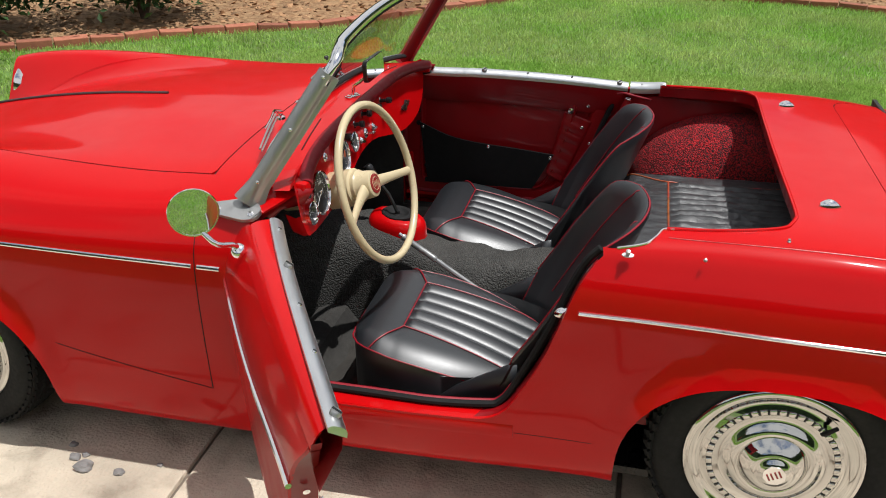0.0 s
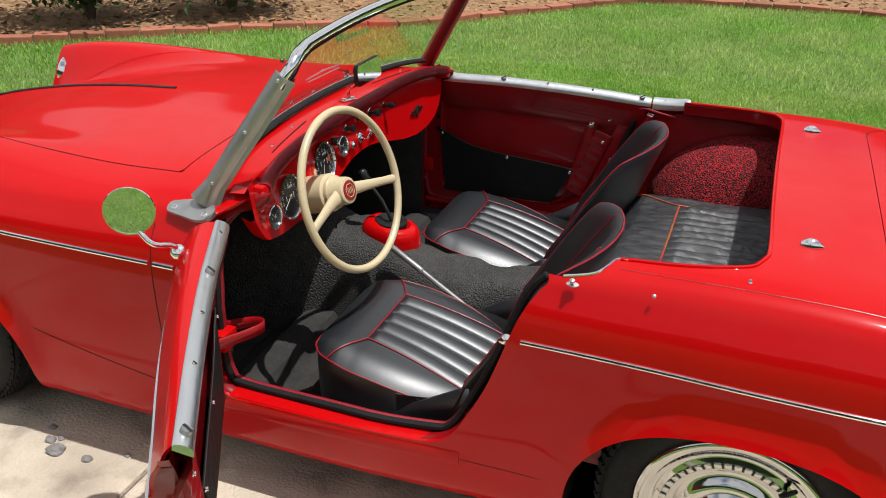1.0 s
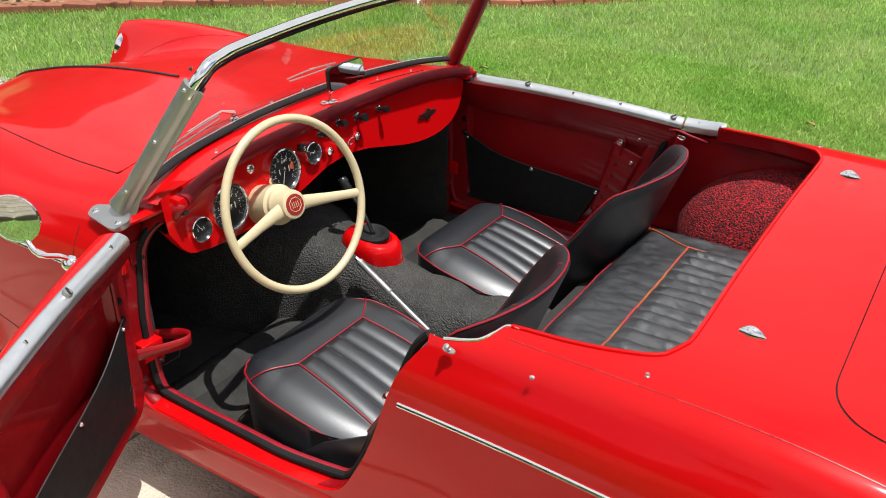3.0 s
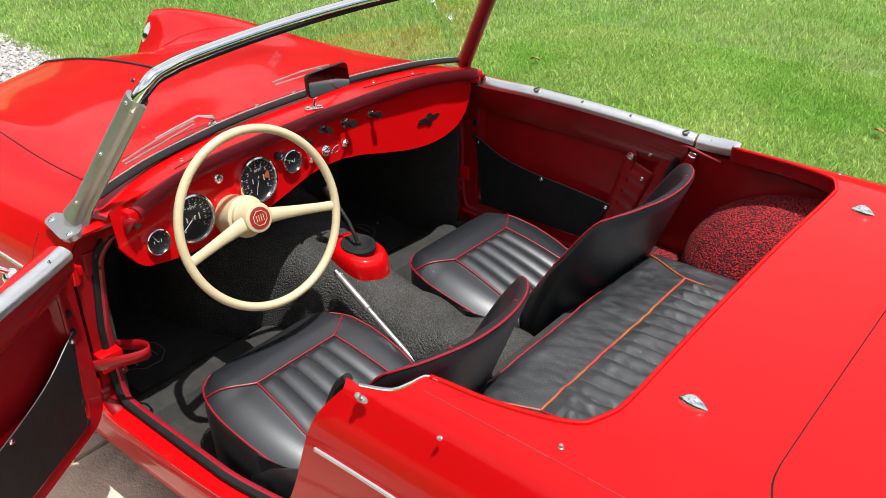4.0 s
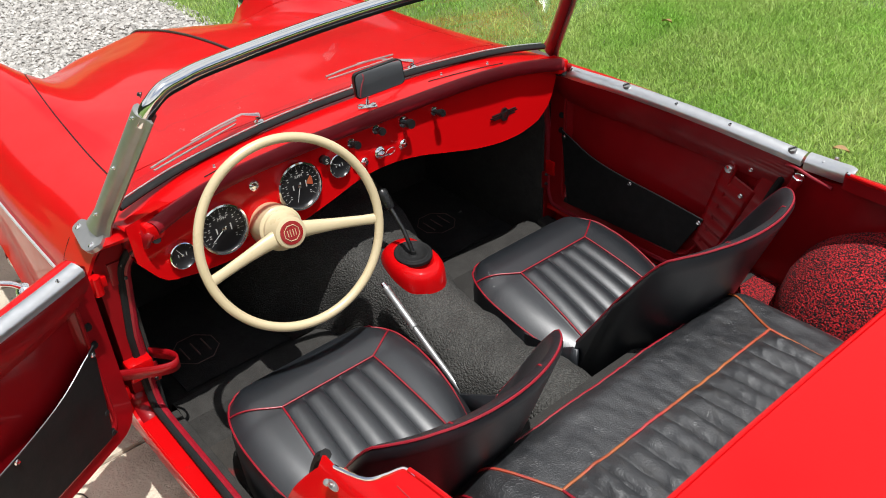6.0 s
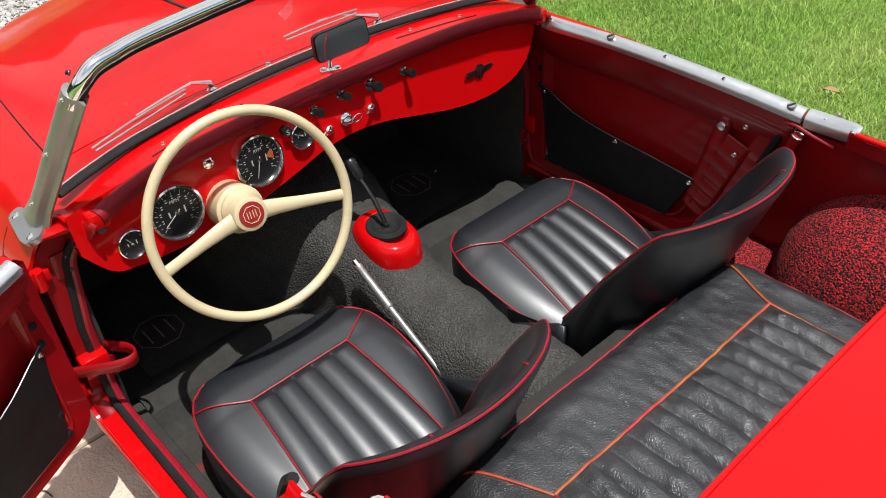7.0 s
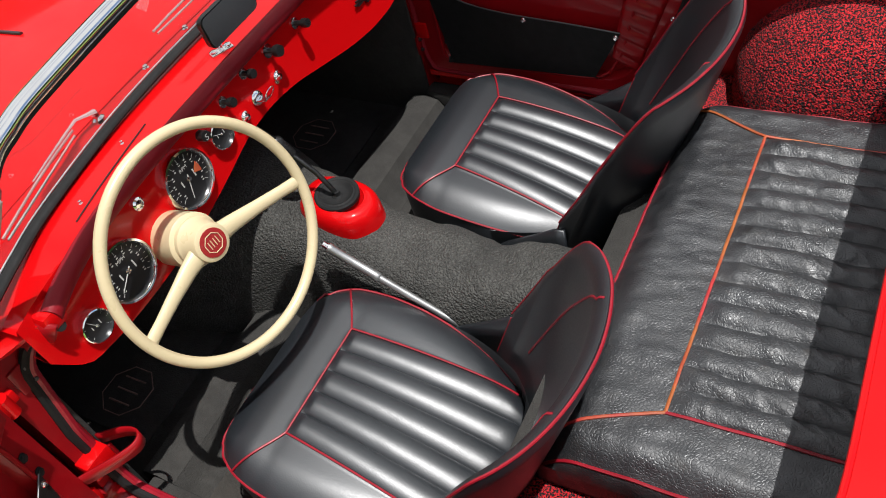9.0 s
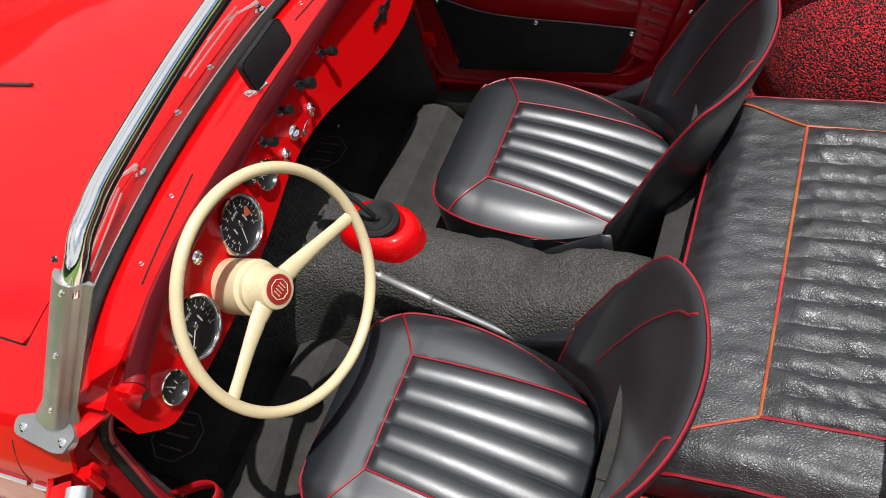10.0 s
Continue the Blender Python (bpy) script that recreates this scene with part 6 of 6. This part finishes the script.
        bm = bmesh.new()
        rows = [[(x, yc + q * y, 0.19 + (z - 0.19) * g) for x, y, z in ((-0.77, 0.222, 0.250), (-0.70, 0.223, 0.312), (-0.62, 0.224, 0.362), (-0.585, 0.225, 0.386), (-0.560, 0.232, 0.398))] for g in np.linspace(0, 1, 5)]
        grid(bm, rows)
        side = part("side_gusset", bm, LEATHER, st)
        sol = side.modifiers.new("thickness", "SOLIDIFY")
        sol.thickness = 0.008
    return st


seat(-0.340, "driver_seat")
seat(0.338, "passenger_seat")

# ---- rear cushion ----


def cushion_top(x, y):
    ex = min((x + 0.405) / 0.07, 1)
    ey = min((0.392 - abs(y)) / 0.05, 1)
    z = 0.538 - 0.055 * (1 - max(ex, 0)) ** 2 - 0.035 * (1 - max(ey, 0)) ** 2 + 0.02 * (x + 0.24)
    if x > -0.243 and abs(y) < 0.287:
        q = (y + 0.287) / 0.041 + 0.10 * noise.noise((x * 9, y * 9, 5.1))
        f = min((x + 0.243) / 0.03, 1)
        z += 0.0095 * abs(math.sin(math.pi * q)) ** 0.7 * f
        # pulled folds that run slantwise across the flutes
        w = 0.5 + 0.5 * noise.noise((x * 7, y * 7, 9.7))
        z += 0.0034 * w * f * (1 - abs(2 * noise.noise((x * 30 + y * 34, y * 20 - x * 12, 2.2)))) ** 3
    else:
        # short gathers along the edges of the plain border
        g = max(1 - abs(x + 0.243) / 0.06, 1 - abs(x + 0.405) / 0.09, 0.25)
        z += 0.0030 * g * noise.noise((x * 16, y * 55, 4.4))
    z += 0.0036 * noise.noise((x * 14, y * 18, 1.3)) + 0.0014 * noise.noise((x * 34, y * 60, 7.3))
    return z


bm = bmesh.new()
xs = np.linspace(-0.405, 0.12, 130)
ys = np.linspace(-0.392, 0.392, 330)
rows = [[(x, y, cushion_top(x, y)) for y in ys] for x in xs]
front = [(-0.412 + 0.01, y, 0.46) for y in ys]
low = [(-0.40, y, 0.419) for y in ys]
grid(bm, [low, front] + rows)
for y in (-0.392, 0.392):
    grid(bm, [[(x, y, cushion_top(x, y)) for x in xs], [(x, y * 1.012, 0.48) for x in xs], [(x, y, 0.419) for x in xs]])
bmesh.ops.remove_doubles(bm, verts=bm.verts, dist=0.0008)
rear = part("rear_cushion", bm, OLD_LEATHER, car, "creased old black leather bench cushion")


def seam(pts, mat, r=0.0027):
    bm = bmesh.new()
    tube(bm, [(x, y, cushion_top(x, y) + 0.0015) for x, y in pts], r, 6)
    part("piping", bm, mat, rear)


seam([(-0.243, y) for y in np.linspace(-0.287, 0.287, 60)], TAN_PIPING)
for q in (1, -1):
    seam([(x, q * 0.287) for x in np.linspace(-0.243, 0.11, 40)], TAN_PIPING if q > 0 else PIPING)
    seam([(-0.243 - 0.155 * t, q * (0.287 + 0.070 * t)) for t in np.linspace(0, 1, 20)], TAN_PIPING)
    seam([(x, q * 0.388) for x in np.linspace(-0.40, 0.11, 50)], PIPING)
seam([(-0.401, y) for y in np.linspace(-0.385, 0.385, 70)], PIPING)

# ---- garden and yard ----


def shrub(x, y, h, seed, n):
    rng = random.Random(seed)
    top = thing("shrub", "dark green leafy garden shrub with bare lower stems", "shrub", "garden shrubs", (x, y, ground_height(x, y)))
    bm = bmesh.new()
    tips = []
    for k in range(7):
        a = k * 0.9 + rng.uniform(-0.3, 0.3)
        r = rng.uniform(0.15, 0.45) * h
        tip = Vector((math.cos(a) * r, math.sin(a) * r, h * rng.uniform(0.5, 0.9)))
        mid = tip * 0.45 + Vector((rng.uniform(-0.03, 0.03), rng.uniform(-0.03, 0.03), 0.03))
        tube(bm, [Vector((0, 0, -0.02)), mid * 0.5, mid, tip], [0.022, 0.016, 0.011, 0.005], 7)
        tips += [mid, tip, mid.lerp(tip, 0.5), mid * 0.65]
        part("stem", bm, BARK, top)
        bm = bmesh.new()
    bm.free()
    verts, faces = [], []
    for _ in range(n):
        c = rng.choice(tips) + Vector((rng.gauss(0, 0.16), rng.gauss(0, 0.16), rng.gauss(0.04, 0.11))) * h
        if c.z < 0.09 * h:
            continue
        m = Matrix.LocRotScale(c, Euler((rng.uniform(-1, 1), rng.uniform(-1, 1), rng.uniform(0, 6.3))), None)
        s = rng.uniform(0.012, 0.026) * (0.6 + h)
        k = len(verts)
        verts += [m @ Vector(p) for p in ((-s, 0, 0), (0, s * 0.45, s * 0.12), (s, 0, -s * 0.1), (0, -s * 0.45, s * 0.12))]
        faces.append((k, k + 1, k + 2, k + 3))
    me = bpy.data.meshes.new("foliage")
    me.from_pydata(verts, [], faces)
    me.materials.append(LEAF)
    ob = new("foliage", me)
    ob.parent = top


for k, (x, y, h) in enumerate(((-4.23, 4.02, 1.3), (-5.02, 3.30, 1.4), (-2.9, 6.6, 1.6), (-6.3, 2.6, 1.4), (-3.9, 6.0, 1.6), (0.3, 8.6, 1.6), (2.2, 7.6, 1.7), (-1.2, 8.6, 1.6))):
    shrub(x, y, h, 30 + k, 5000)


def stone(x, y, size, seed, mat, label, name="stone", squash=0.6):
    bm = bmesh.new()
    bmesh.ops.create_icosphere(bm, subdivisions=2, radius=size)
    for v in bm.verts:
        k = 1 + 0.45 * noise.noise(v.co / size * 1.3 + Vector((seed, 0, 0)))
        v.co = Vector((v.co.x * k * 1.2, v.co.y * k, v.co.z * k * squash))
    ob = part(name, bm, mat, smooth=False)
    ob.location = (x, y, ground_height(x, y) + size * squash * 0.5)
    return tagged(ob, label, "stone", "loose stones")


STONE = material("grey_stone", (0.22, 0.21, 0.20), 0.9, vary=0.3, scale=40, bump=0.002, bump_scale=150)
for k, (x, y, sz) in enumerate(((-1.62, -0.735, 0.020), (-1.665, -0.705, 0.013), (-1.525, -0.73, 0.012), (-1.70, -0.66, 0.010), (-1.645, -0.69, 0.009), (-1.03, -0.80, 0.009), (-0.86, -0.85, 0.007), (-1.44, -0.68, 0.007))):
    stone(x, y, sz, k * 3.1, STONE, "small grey stone lying on the concrete")
for k, (x, y, sz) in enumerate(((1.55, 6.75, 0.20), (1.95, 6.75, 0.22), (1.15, 6.85, 0.16))):
    stone(x, y, sz, 50 + k * 2.7, STONE, "weathered garden rock in the bark bed", "garden_rock", 0.7)
TWIG = material("dry_twig", (0.07, 0.055, 0.04), 0.9, vary=0.3, scale=40)
for k in range(9):
    rng = random.Random(90 + k)
    x, y, a = -1.35 + 0.45 * rng.random(), -0.80 - 0.16 * rng.random(), rng.uniform(-0.5, 0.9)
    ln = rng.uniform(0.04, 0.12)
    bm = bmesh.new()
    tube(bm, [(x, y, GROUND + 0.003), (x + ln * 0.5 * math.cos(a), y + ln * 0.5 * math.sin(a) + 0.006, GROUND + 0.005), (x + ln * math.cos(a), y + ln * math.sin(a), GROUND + 0.003)], 0.0018, 5)
    tagged(part("twig", bm, TWIG), "thin dry twig lying on the concrete drive", "twig", "fallen twigs")
leaf_mat = material("dry_leaf", (0.34, 0.20, 0.08), 0.7, vary=0.2, scale=30)
for k, (x, y) in enumerate(((-1.05, 1.36), (-2.15, 2.5), (-0.4, 2.6), (1.1, 2.1), (-0.9, 1.9))):
    rng = random.Random(200 + k)
    bm = bmesh.new()
    rows = [[(u * 0.030, w * 0.016 * (1 - u * u), 0.006 * math.cos(u * 2) + 0.008 * w * w + 0.035) for w in (-1, 0, 1)] for u in np.linspace(-1, 1, 6)]
    grid(bm, rows)
    ob = part("fallen_leaf", bm, leaf_mat)
    ob.matrix_world = pose(x, y, ground_height(x, y), rng.uniform(-12, 12), rng.uniform(-12, 12), rng.uniform(0, 360))
    tagged(ob, "curled dry brown leaf lying on the lawn", "leaf", "fallen leaves")
